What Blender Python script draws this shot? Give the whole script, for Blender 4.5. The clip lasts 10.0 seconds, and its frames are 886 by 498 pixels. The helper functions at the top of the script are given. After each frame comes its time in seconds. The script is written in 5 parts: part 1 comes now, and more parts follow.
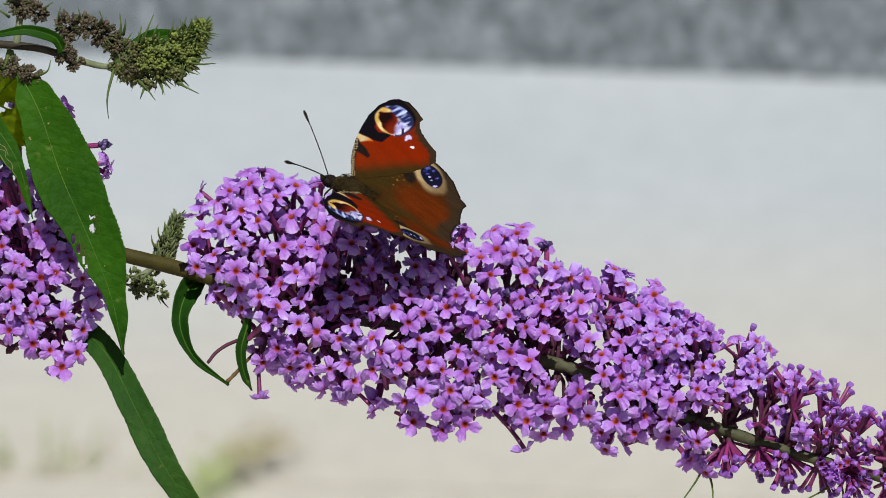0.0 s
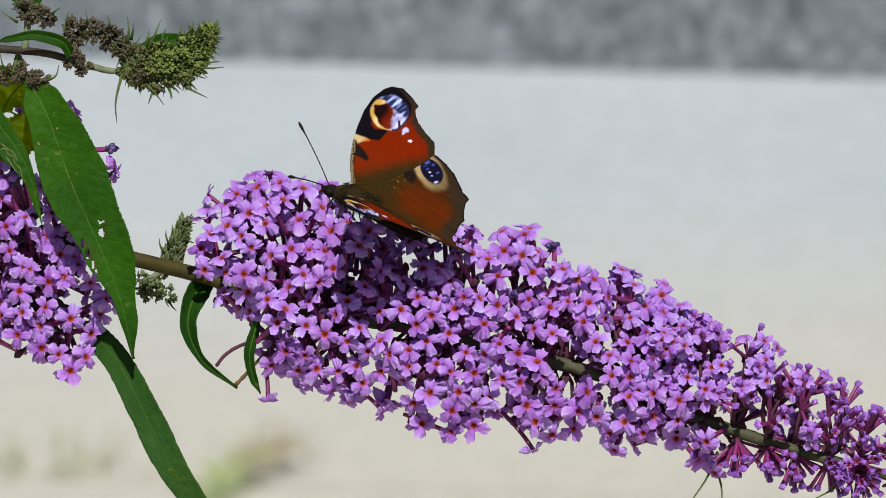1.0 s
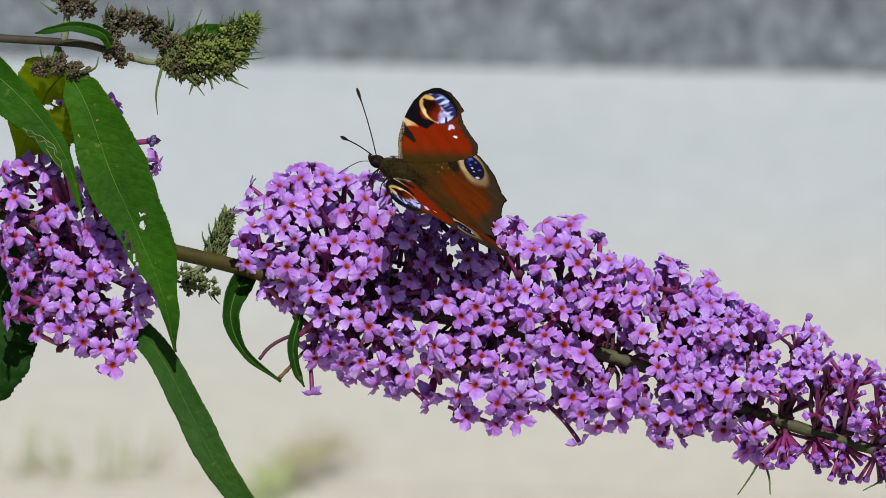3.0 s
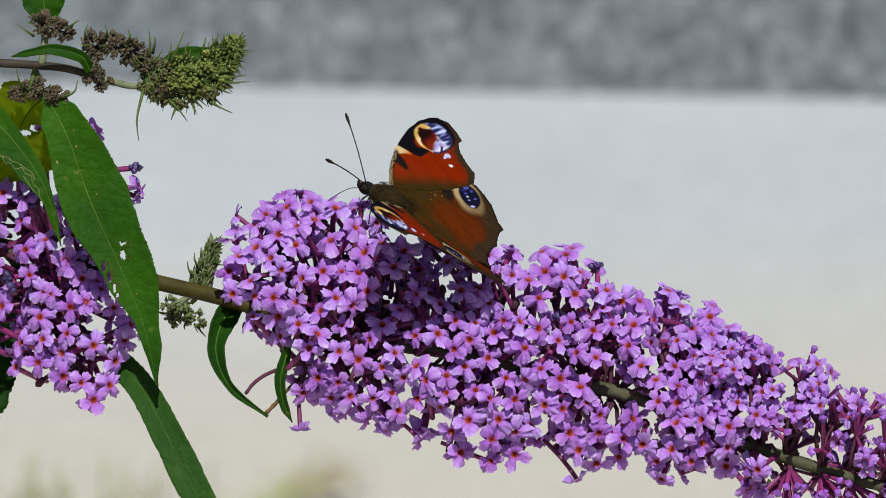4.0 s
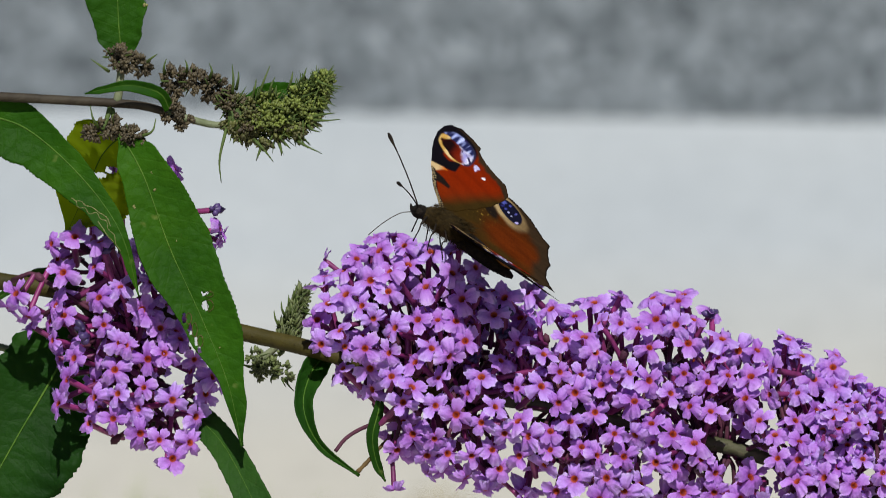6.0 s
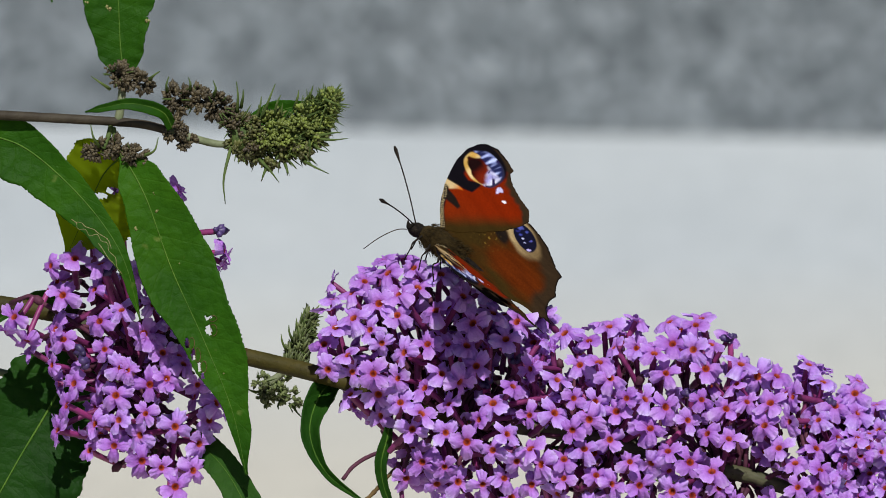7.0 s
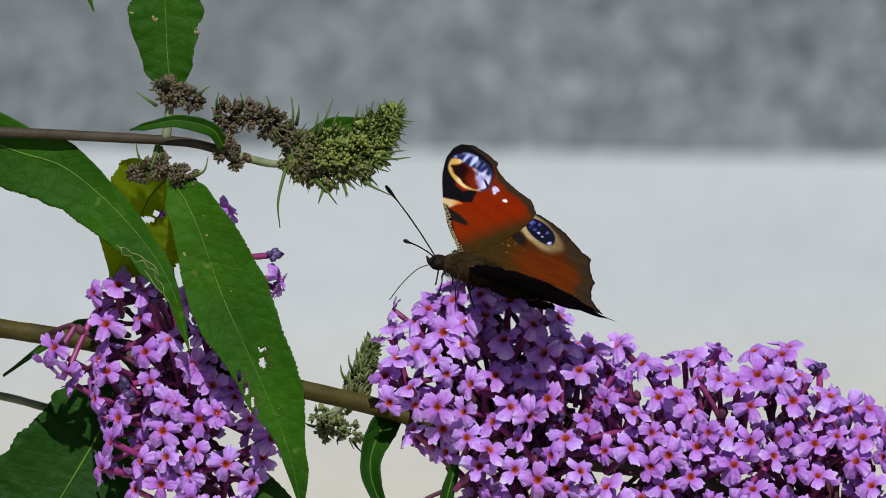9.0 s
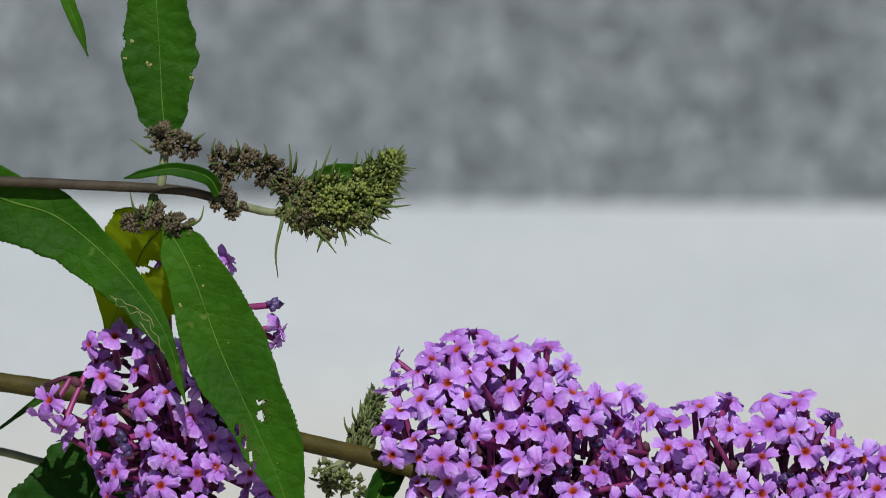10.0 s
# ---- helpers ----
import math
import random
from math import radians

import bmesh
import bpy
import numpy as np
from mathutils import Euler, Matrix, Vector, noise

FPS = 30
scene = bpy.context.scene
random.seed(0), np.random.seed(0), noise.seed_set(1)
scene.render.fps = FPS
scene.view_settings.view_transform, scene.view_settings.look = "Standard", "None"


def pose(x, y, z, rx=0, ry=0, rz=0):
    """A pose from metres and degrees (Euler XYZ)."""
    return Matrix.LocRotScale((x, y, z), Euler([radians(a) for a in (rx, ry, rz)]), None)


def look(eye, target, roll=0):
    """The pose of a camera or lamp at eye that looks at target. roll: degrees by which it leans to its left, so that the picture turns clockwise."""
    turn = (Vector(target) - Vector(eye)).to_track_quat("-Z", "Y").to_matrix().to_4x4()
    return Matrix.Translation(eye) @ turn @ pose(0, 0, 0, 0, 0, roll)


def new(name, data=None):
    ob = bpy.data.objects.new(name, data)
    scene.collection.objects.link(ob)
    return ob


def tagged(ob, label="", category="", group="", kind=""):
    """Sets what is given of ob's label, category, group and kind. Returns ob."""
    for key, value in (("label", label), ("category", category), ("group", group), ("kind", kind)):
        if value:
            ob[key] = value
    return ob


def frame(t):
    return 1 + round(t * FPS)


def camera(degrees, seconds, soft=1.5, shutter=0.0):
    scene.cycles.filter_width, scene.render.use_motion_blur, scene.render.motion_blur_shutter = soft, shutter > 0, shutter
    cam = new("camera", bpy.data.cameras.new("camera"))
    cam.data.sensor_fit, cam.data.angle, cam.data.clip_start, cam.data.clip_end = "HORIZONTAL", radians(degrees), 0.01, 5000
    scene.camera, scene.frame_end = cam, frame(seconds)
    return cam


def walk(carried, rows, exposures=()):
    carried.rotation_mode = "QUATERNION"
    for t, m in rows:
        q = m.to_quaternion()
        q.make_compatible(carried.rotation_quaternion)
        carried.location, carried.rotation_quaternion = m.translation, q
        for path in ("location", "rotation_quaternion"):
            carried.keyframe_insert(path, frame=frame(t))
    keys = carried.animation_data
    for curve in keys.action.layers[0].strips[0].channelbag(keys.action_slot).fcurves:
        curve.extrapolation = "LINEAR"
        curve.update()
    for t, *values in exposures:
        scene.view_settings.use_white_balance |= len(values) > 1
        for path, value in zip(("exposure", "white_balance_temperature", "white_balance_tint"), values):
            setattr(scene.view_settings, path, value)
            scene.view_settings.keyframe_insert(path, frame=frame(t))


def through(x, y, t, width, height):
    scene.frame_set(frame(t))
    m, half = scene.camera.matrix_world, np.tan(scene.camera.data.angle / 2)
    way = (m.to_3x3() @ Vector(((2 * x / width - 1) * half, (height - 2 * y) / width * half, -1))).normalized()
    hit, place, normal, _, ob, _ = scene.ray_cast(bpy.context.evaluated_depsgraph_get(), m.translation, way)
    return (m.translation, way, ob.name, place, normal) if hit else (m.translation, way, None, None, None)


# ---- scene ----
from mathutils.bvhtree import BVHTree

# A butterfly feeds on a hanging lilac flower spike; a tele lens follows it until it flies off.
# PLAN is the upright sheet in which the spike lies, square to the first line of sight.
DIST, PITCH, HEIGHT = 1.5, 18.0, 1.0
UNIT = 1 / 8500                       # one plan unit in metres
PLAN = pose(0, 0, HEIGHT, 90 - PITCH, 0, 0)


def q(x, y, w=0.0):
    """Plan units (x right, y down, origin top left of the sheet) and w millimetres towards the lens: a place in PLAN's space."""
    k = 1 - w * 0.001 / DIST
    return Vector(((x - 784) * UNIT * k, (441 - y) * UNIT * k, w * 0.001))


# ---- camera ----
cam = camera(7.037, 10.0, soft=0.8, shutter=0.35)
cam.data.dof.use_dof = True
cam.data.dof.aperture_fstop = 46
CAMERA_ROWS = [
    (0, 0.00017, -1.42617, 1.46479, 71.949, 0.002, 0.006),
    (0.5, 0.00130, -1.42895, 1.46360, 72.027, 0.470, -0.160),
    (1, 0.00117, -1.42689, 1.46520, 71.956, 0.387, -0.016),
    (1.5, 0.00034, -1.43094, 1.46364, 71.983, 0.407, 0.034),
    (2, -0.00003, -1.43093, 1.46587, 71.974, 0.329, 0.153),
    (2.5, 0.00041, -1.42861, 1.46409, 71.952, 0.592, 0.173),
    (4, 0.00482, -1.36870, 1.44445, 72.196, 0.880, 0.303),
    (4.5, 0.00498, -1.34115, 1.43826, 72.255, 0.632, 0.628),
    (5, 0.00551, -1.32204, 1.43222, 72.282, 0.661, 0.906),
    (5.5, 0.00563, -1.29864, 1.42407, 72.251, 1.241, 0.953),
    (6, 0.00637, -1.27613, 1.41934, 72.394, 1.339, 1.128),
    (6.2, 0.00639, -1.27254, 1.41827, 72.481, 1.313, 1.072),
    (7.3, 0.01023, -1.22386, 1.40461, 72.531, 1.385, 1.453),
    (7.5, 0.01040, -1.21444, 1.40181, 72.533, 1.362, 1.434),
    (8, 0.00947, -1.19710, 1.39394, 72.533, 1.318, 1.638),
    (8.5, 0.00983, -1.17688, 1.38846, 72.647, 1.598, 1.766),
    (9, 0.01074, -1.16012, 1.38402, 72.731, 1.753, 2.035),
    (9.5, 0.01285, -1.14414, 1.38027, 72.847, 1.848, 2.172),
    (10, 0.01376, -1.13328, 1.37498, 73.151, 2.097, 2.172),
]
walk(cam, [(t, pose(*r)) for t, *r in CAMERA_ROWS], exposures=[(0, -0.05), (2.5, -0.06), (5, -0.09), (10, -0.1)])

# ---- light ----
SUN_HIGH, SUN_FROM = 58.0, 174.0      # elevation, and bearing of the sun clockwise from +y
world = bpy.data.worlds.new("sky")
scene.world = world
world.use_nodes = True
sky = world.node_tree.nodes.new("ShaderNodeTexSky")
sky.sky_type = "NISHITA"
sky.sun_disc = False
sky.sun_elevation, sky.sun_rotation = radians(SUN_HIGH), radians(SUN_FROM)
world.node_tree.links.new(sky.outputs[0], world.node_tree.nodes["Background"].inputs[0])
world.node_tree.nodes["Background"].inputs[1].default_value = 0.060
sun = new("sun", bpy.data.lights.new("sun", "SUN"))
sun.data.energy, sun.data.angle, sun.data.color = 4.45, radians(0.6), (0.98, 0.985, 0.955)
_b = radians(SUN_FROM)
_way = Vector((math.sin(_b) * math.cos(radians(SUN_HIGH)), math.cos(_b) * math.cos(radians(SUN_HIGH)), math.sin(radians(SUN_HIGH))))
sun.matrix_world = look(_way * 6, (0, 0, 0))


# ---- materials ----
def material(name, rough=0.6, metal=0.0):
    m = bpy.data.materials.new(name)
    m.use_nodes = True
    b = m.node_tree.nodes["Principled BSDF"]
    b.inputs["Roughness"].default_value, b.inputs["Metallic"].default_value = rough, metal
    return m, m.node_tree, b


def node(tree, kind, **values):
    n = tree.nodes.new(kind)
    for key, v in values.items():
        n.inputs[key.replace("_", " ")].default_value = v
    return n


def ramp(tree, stops, source):
    n = tree.nodes.new("ShaderNodeValToRGB")
    els = n.color_ramp.elements
    while len(els) < len(stops):
        els.new(0.5)
    for e, (p, c) in zip(els, stops):
        e.position, e.color = p, (*c, 1)
    tree.links.new(source, n.inputs[0])
    return n


def mix(tree, a, b, fac, how="MIX"):
    n = tree.nodes.new("ShaderNodeMix")
    n.data_type, n.blend_type = "RGBA", how
    for slot, v in ((6, a), (7, b), (0, fac)):
        if isinstance(v, (tuple, float, int)):
            n.inputs[slot].default_value = (*v, 1) if isinstance(v, tuple) else v
        else:
            tree.links.new(v, n.inputs[slot])
    return n.outputs[2]


def coords(tree, which="Object"):
    return tree.nodes.new("ShaderNodeTexCoord").outputs[which]


def speckle(tree, scale, detail=4.0, rough=0.6, source=None):
    n = node(tree, "ShaderNodeTexNoise", Scale=scale, Detail=detail, Roughness=rough)
    tree.links.new(source if source is not None else coords(tree), n.inputs["Vector"])
    return n.outputs["Fac"]


def bump(tree, bsdf, height, strength, distance):
    n = node(tree, "ShaderNodeBump", Strength=strength, Distance=distance)
    tree.links.new(height, n.inputs["Height"])
    tree.links.new(n.outputs[0], bsdf.inputs["Normal"])


def thin(tree, bsdf, colour, share):
    """Lets part of the light through a thin sheet (leaf, petal)."""
    t = tree.nodes.new("ShaderNodeBsdfTranslucent")
    if isinstance(colour, tuple):
        t.inputs[0].default_value = (*colour, 1)
    else:
        tree.links.new(colour, t.inputs[0])
    m = tree.nodes.new("ShaderNodeMixShader")
    m.inputs[0].default_value = share
    tree.links.new(bsdf.outputs[0], m.inputs[1])
    tree.links.new(t.outputs[0], m.inputs[2])
    tree.links.new(m.outputs[0], tree.nodes["Material Output"].inputs[0])


def petal_material():
    m, t, b = material("petal", 0.55)
    reach = t.nodes.new("ShaderNodeAttribute")
    reach.attribute_name = "reach"
    base = ramp(t, [(0.0, (0.10, 0.006, 0.002)), (0.10, (0.26, 0.020, 0.003)), (0.150, (0.46, 0.060, 0.006)), (0.186, (0.42, 0.085, 0.14)), (0.222, (0.47, 0.155, 0.56)),
                    (0.5, (0.55, 0.25, 0.77)), (0.8, (0.62, 0.335, 0.84)), (1.0, (0.74, 0.52, 0.91))], reach.outputs["Fac"])
    info = t.nodes.new("ShaderNodeObjectInfo")
    each = ramp(t, [(0.0, (0.80, 0.68, 0.85)), (0.5, (1, 1, 1)), (1.0, (1.0, 1.2, 1.08))], info.outputs["Random"])
    c = mix(t, base.outputs[0], each.outputs[0], 1.0, "MULTIPLY")
    vein = ramp(t, [(0.3, (0.80, 0.72, 0.86)), (0.7, (1.1, 1.1, 1.06))], speckle(t, 1400, 3))
    c = mix(t, c, vein.outputs[0], 0.7, "MULTIPLY")
    t.links.new(c, b.inputs["Base Color"])
    b.inputs["Specular IOR Level"].default_value = 0.25
    bump(t, b, speckle(t, 1100, 3), 0.8, 0.0006)
    thin(t, b, c, 0.30)
    return m


def tube_material(name, low, high):
    m, t, b = material(name, 0.5)
    c = ramp(t, [(0.25, low), (0.75, high)], speckle(t, 500, 3))
    info = t.nodes.new("ShaderNodeObjectInfo")
    each = ramp(t, [(0.0, (0.65, 0.65, 0.7)), (1.0, (1.25, 1.2, 1.2))], info.outputs["Random"])
    c = mix(t, c.outputs[0], each.outputs[0], 1.0, "MULTIPLY")
    t.links.new(c, b.inputs["Base Color"])
    return m


def leaf_material(name, dark, light, vein, gloss=0.55, through=0.25, glow=(0.10, 0.22, 0.01)):
    m, t, b = material(name, gloss)
    uv = coords(t, "UV")
    c = ramp(t, [(0.25, dark), (0.75, light)], speckle(t, 60, 5))
    # side veins run outwards and forwards from the midrib
    sep = t.nodes.new("ShaderNodeSeparateXYZ")
    t.links.new(uv, sep.inputs[0])
    away = node(t, "ShaderNodeMath")
    away.operation = "ABSOLUTE"
    t.links.new(sep.outputs[1], away.inputs[0])
    slant = node(t, "ShaderNodeMath")
    slant.operation = "MULTIPLY_ADD"
    t.links.new(away.outputs[0], slant.inputs[0])
    slant.inputs[1].default_value = -0.075
    t.links.new(sep.outputs[0], slant.inputs[2])
    wob = node(t, "ShaderNodeMath")
    wob.operation = "MULTIPLY_ADD"
    t.links.new(speckle(t, 90, 2), wob.inputs[0])
    wob.inputs[1].default_value = 0.03
    t.links.new(slant.outputs[0], wob.inputs[2])
    saw = node(t, "ShaderNodeMath")
    saw.operation = "PINGPONG"
    t.links.new(wob.outputs[0], saw.inputs[0])
    saw.inputs[1].default_value = 0.032
    k = node(t, "ShaderNodeMath")
    k.operation = "MULTIPLY"
    t.links.new(saw.outputs[0], k.inputs[0])
    k.inputs[1].default_value = 31.0
    lines = ramp(t, [(0.0, (1, 1, 1)), (0.12, (0.2, 0.2, 0.2)), (0.3, (0, 0, 0))], k.outputs[0])
    soft = node(t, "ShaderNodeMath")
    soft.operation = "MULTIPLY"
    t.links.new(lines.outputs[0], soft.inputs[0])
    soft.inputs[1].default_value = 0.06
    c = mix(t, c.outputs[0], vein, soft.outputs[0])
    # pale flecks and dry specks
    fl = ramp(t, [(0.70, (0, 0, 0)), (0.78, (1, 1, 1))], speckle(t, 260, 2))
    fk = node(t, "ShaderNodeMath")
    fk.operation = "MULTIPLY"
    t.links.new(fl.outputs[0], fk.inputs[0])
    fk.inputs[1].default_value = 0.35
    c = mix(t, c, (0.22, 0.26, 0.07), fk.outputs[0])
    t.links.new(c, b.inputs["Base Color"])
    net = t.nodes.new("ShaderNodeTexVoronoi")
    net.feature = "DISTANCE_TO_EDGE"
    net.inputs["Scale"].default_value = 330
    t.links.new(coords(t), net.inputs["Vector"])
    mesh_lines = ramp(t, [(0.0, (0.55, 0.62, 0.5)), (0.12, (1.05, 1.05, 1.05))], net.outputs["Distance"])
    c = mix(t, c, mesh_lines.outputs[0], 0.16, "MULTIPLY")
    blot = ramp(t, [(0.32, (0.62, 0.68, 0.8)), (0.55, (1.0, 1.0, 1.0)), (0.78, (1.7, 1.4, 1.0))], speckle(t, 26, 5))
    c = mix(t, c, blot.outputs[0], 0.8, "MULTIPLY")
    t.links.new(c, b.inputs["Base Color"])
    hgt = mix(t, net.outputs["Distance"], speckle(t, 700, 3), 0.4)
    rise = node(t, "ShaderNodeMath")
    rise.operation = "MULTIPLY_ADD"
    t.links.new(lines.outputs[0], rise.inputs[0])
    rise.inputs[1].default_value = -0.06
    t.links.new(hgt, rise.inputs[2])
    bump(t, b, rise.outputs[0], 0.85, 0.0008)
    b.inputs["Specular IOR Level"].default_value = 0.08
    thin(t, b, glow, through)
    return m


def stem_material(name, low, high, rough=0.65):
    m, t, b = material(name, rough)
    c = ramp(t, [(0.3, low), (0.7, high)], speckle(t, 220, 5))
    dots = ramp(t, [(0.62, (1, 1, 1)), (0.7, (0.5, 0.45, 0.4))], speckle(t, 900, 2))
    c = mix(t, c.outputs[0], dots.outputs[0], 0.7, "MULTIPLY")
    t.links.new(c, b.inputs["Base Color"])
    b.inputs["Specular IOR Level"].default_value = 0.2
    bump(t, b, speckle(t, 900, 3), 0.6, 0.0004)
    return m


def island_material(name, low, high, rough=0.6):
    m, t, b = material(name, rough)
    geo = t.nodes.new("ShaderNodeNewGeometry")
    c = ramp(t, [(0.0, low), (1.0, high)], geo.outputs["Random Per Island"])
    n = ramp(t, [(0.3, (0.55, 0.5, 0.5)), (0.7, (1.25, 1.2, 1.2))], speckle(t, 420, 3))
    c = mix(t, c.outputs[0], n.outputs[0], 0.9, "MULTIPLY")
    t.links.new(c, b.inputs["Base Color"])
    return m


def wing_material():
    m, t, b = material("wing_scales", 0.65)
    a = t.nodes.new("ShaderNodeAttribute")
    a.attribute_name = "scales"
    n = ramp(t, [(0.25, (0.72, 0.72, 0.72)), (0.75, (1.2, 1.2, 1.2))], speckle(t, 2600, 3))
    c = mix(t, a.outputs["Color"], n.outputs[0], 0.8, "MULTIPLY")
    t.links.new(c, b.inputs["Base Color"])
    b.inputs["Roughness"].default_value = 0.9
    b.inputs["Specular IOR Level"].default_value = 0.02
    bump(t, b, speckle(t, 3000, 2), 0.3, 0.0001)
    return m


def fur_material(name, low, high):
    m, t, b = material(name, 0.85)
    c = ramp(t, [(0.3, low), (0.7, high)], speckle(t, 1500, 4))
    t.links.new(c.outputs[0], b.inputs["Base Color"])
    b.inputs["Specular IOR Level"].default_value = 0.1
    bump(t, b, speckle(t, 2500, 3), 0.9, 0.0004)
    return m


PETAL = petal_material()
TUBE = tube_material("corolla_tube", (0.11, 0.010, 0.060), (0.29, 0.036, 0.165))
BUD = tube_material("closed_bud", (0.19, 0.06, 0.34), (0.38, 0.14, 0.58))
WILT = tube_material("wilted_petal", (0.02, 0.012, 0.05), (0.09, 0.05, 0.18))
LEAF = leaf_material("leaf_green", (0.012, 0.056, 0.003), (0.036, 0.122, 0.005), (0.08, 0.17, 0.015))
# LEAF made darker: the shade on these leaves is put into the colour
LEAF_SHADE = leaf_material("leaf_shaded_green", (0.008, 0.036, 0.004), (0.018, 0.068, 0.007), (0.05, 0.12, 0.025))
LEAF_YELLOW = leaf_material("leaf_yellow_green", (0.085, 0.135, 0.005), (0.17, 0.22, 0.008), (0.28, 0.30, 0.05), glow=(0.55, 0.66, 0.02), through=0.62)
LEAF_BACK = leaf_material("leaf_underside", (0.018, 0.060, 0.010), (0.034, 0.095, 0.014), (0.07, 0.15, 0.03), gloss=0.6, glow=(0.08, 0.18, 0.02))
RIB = stem_material("midrib", (0.035, 0.10, 0.006), (0.09, 0.17, 0.018))
STEM = stem_material("green_brown_stem", (0.028, 0.024, 0.004), (0.066, 0.052, 0.009))
TWIG = stem_material("brown_twig", (0.026, 0.019, 0.012), (0.065, 0.052, 0.035))
AXIS = stem_material("flower_axis", (0.035, 0.04, 0.018), (0.10, 0.095, 0.05))
STALKS = stem_material("purple_stalks", (0.05, 0.016, 0.03), (0.12, 0.035, 0.06))
DOWNY = stem_material("downy_stalk", (0.10, 0.12, 0.055), (0.22, 0.24, 0.14))
BUDS_BROWN = island_material("brown_buds", (0.036, 0.027, 0.013), (0.105, 0.083, 0.040))
BUDS_GREEN = island_material("green_buds", (0.085, 0.11, 0.018), (0.19, 0.245, 0.04))
BUDS_OLIVE = island_material("olive_brown_buds", (0.055, 0.055, 0.016), (0.13, 0.14, 0.035))
BUDS_GREY = island_material("grey_green_buds", (0.05, 0.07, 0.02), (0.16, 0.20, 0.065))
DRY = stem_material("dry_leaf_edge", (0.13, 0.13, 0.04), (0.30, 0.28, 0.11))
SCORCH = stem_material("scorched_rim", (0.05, 0.028, 0.010), (0.16, 0.10, 0.035))
BRACT = stem_material("bract", (0.045, 0.075, 0.018), (0.10, 0.14, 0.035))
WING = wing_material()
FUR = fur_material("brown_fur", (0.012, 0.008, 0.003), (0.050, 0.032, 0.010))
DARK_FUR = fur_material("black_fur", (0.004, 0.003, 0.003), (0.02, 0.015, 0.011))
HORN = fur_material("dark_horn", (0.008, 0.006, 0.005), (0.03, 0.022, 0.016))


def concrete_material():
    m, t, b = material("pale_concrete", 0.85)
    g = coords(t)
    c = ramp(t, [(0.3, (0.385, 0.41, 0.43)), (0.7, (0.455, 0.475, 0.485))], speckle(t, 2.2, 5, source=g))
    # sand gathers towards the weedy joint
    sep = t.nodes.new("ShaderNodeSeparateXYZ")
    t.links.new(g, sep.inputs[0])
    near = ramp(t, [(0.0, (1, 1, 1)), (0.5, (0.75, 0.75, 0.75)), (1.0, (0, 0, 0))], sep.outputs[1])
    span = node(t, "ShaderNodeMapRange")
    for key, v in (("From Min", 2.4), ("From Max", 3.2)):
        span.inputs[key].default_value = v
    t.links.new(sep.outputs[1], span.inputs["Value"])
    t.links.new(span.outputs[0], near.inputs[0])
    c = mix(t, c.outputs[0], (0.50, 0.455, 0.375), near.outputs[0])
    fine = ramp(t, [(0.3, (0.9, 0.9, 0.9)), (0.7, (1.06, 1.06, 1.06))], speckle(t, 40, 4, source=g))
    c = mix(t, c, fine.outputs[0], 0.8, "MULTIPLY")
    t.links.new(c, b.inputs["Base Color"])
    bump(t, b, speckle(t, 250, 4, source=g), 0.3, 0.002)
    return m


def roughcast_material():
    m, t, b = material("grey_roughcast", 0.9)
    g = coords(t)
    big = ramp(t, [(0.34, (0.096, 0.109, 0.116)), (0.5, (0.170, 0.187, 0.197)), (0.66, (0.252, 0.271, 0.283))], speckle(t, 50, 4, 0.75, source=g))
    fine = ramp(t, [(0.36, (0.40, 0.41, 0.43)), (0.5, (1, 1, 1)), (0.64, (1.6, 1.6, 1.6))], speckle(t, 120, 2, source=g))
    c = mix(t, big.outputs[0], fine.outputs[0], 0.8, "MULTIPLY")
    t.links.new(c, b.inputs["Base Color"])
    bump(t, b, speckle(t, 120, 4, source=g), 0.6, 0.004)
    return m


CONCRETE = concrete_material()
ROUGHCAST = roughcast_material()
EARTH = stem_material("joint_soil", (0.24, 0.21, 0.15), (0.36, 0.31, 0.22), 0.95)
WEED = island_material("weed_blades", (0.24, 0.20, 0.09), (0.44, 0.38, 0.20))
WEED_GREEN = island_material("weed_leaves", (0.30, 0.40, 0.13), (0.52, 0.60, 0.25))


# ---- mesh helpers ----
def mesh_from(name, bm, mats, smooth=True):
    me = bpy.data.meshes.new(name)
    bm.to_mesh(me)
    bm.free()
    for m in mats if isinstance(mats, (list, tuple)) else [mats]:
        me.materials.append(m)
    if smooth:
        me.polygons.foreach_set("use_smooth", [True] * len(me.polygons))
    return me


def thing(name, origin, label, category, group="", kind=""):
    """An empty at the base of a thing, in PLAN's space."""
    ob = new(name)
    ob.empty_display_size = 0.01
    ob.matrix_world = PLAN @ Matrix.Translation(origin)
    return tagged(ob, label, category, group, kind)


def part(name, data, mats, parent, label="", m=None):
    """A bmesh (or a mesh that is shared) as one object under a thing or part; m is its pose in the parent's space."""
    me = data if isinstance(data, bpy.types.Mesh) else mesh_from(name, data, mats)
    ob = new(name, me)
    ob.parent = parent
    if m is not None:
        ob.matrix_basis = m
    return tagged(ob, label)


def curve_points(pts, n):
    """n points on a smooth line through pts."""
    pts = [Vector(p) for p in pts]
    ext = [pts[0] * 2 - pts[1], *pts, pts[-1] * 2 - pts[-2]]
    out = []
    for i in range(n):
        s = i / (n - 1) * (len(pts) - 1)
        k = min(int(s), len(pts) - 2)
        t = s - k
        a, b, c, d = ext[k:k + 4]
        out.append(0.5 * ((2 * b) + (c - a) * t + (2 * a - 5 * b + 4 * c - d) * t * t + (3 * b - a - 3 * c + d) * t ** 3))
    return out


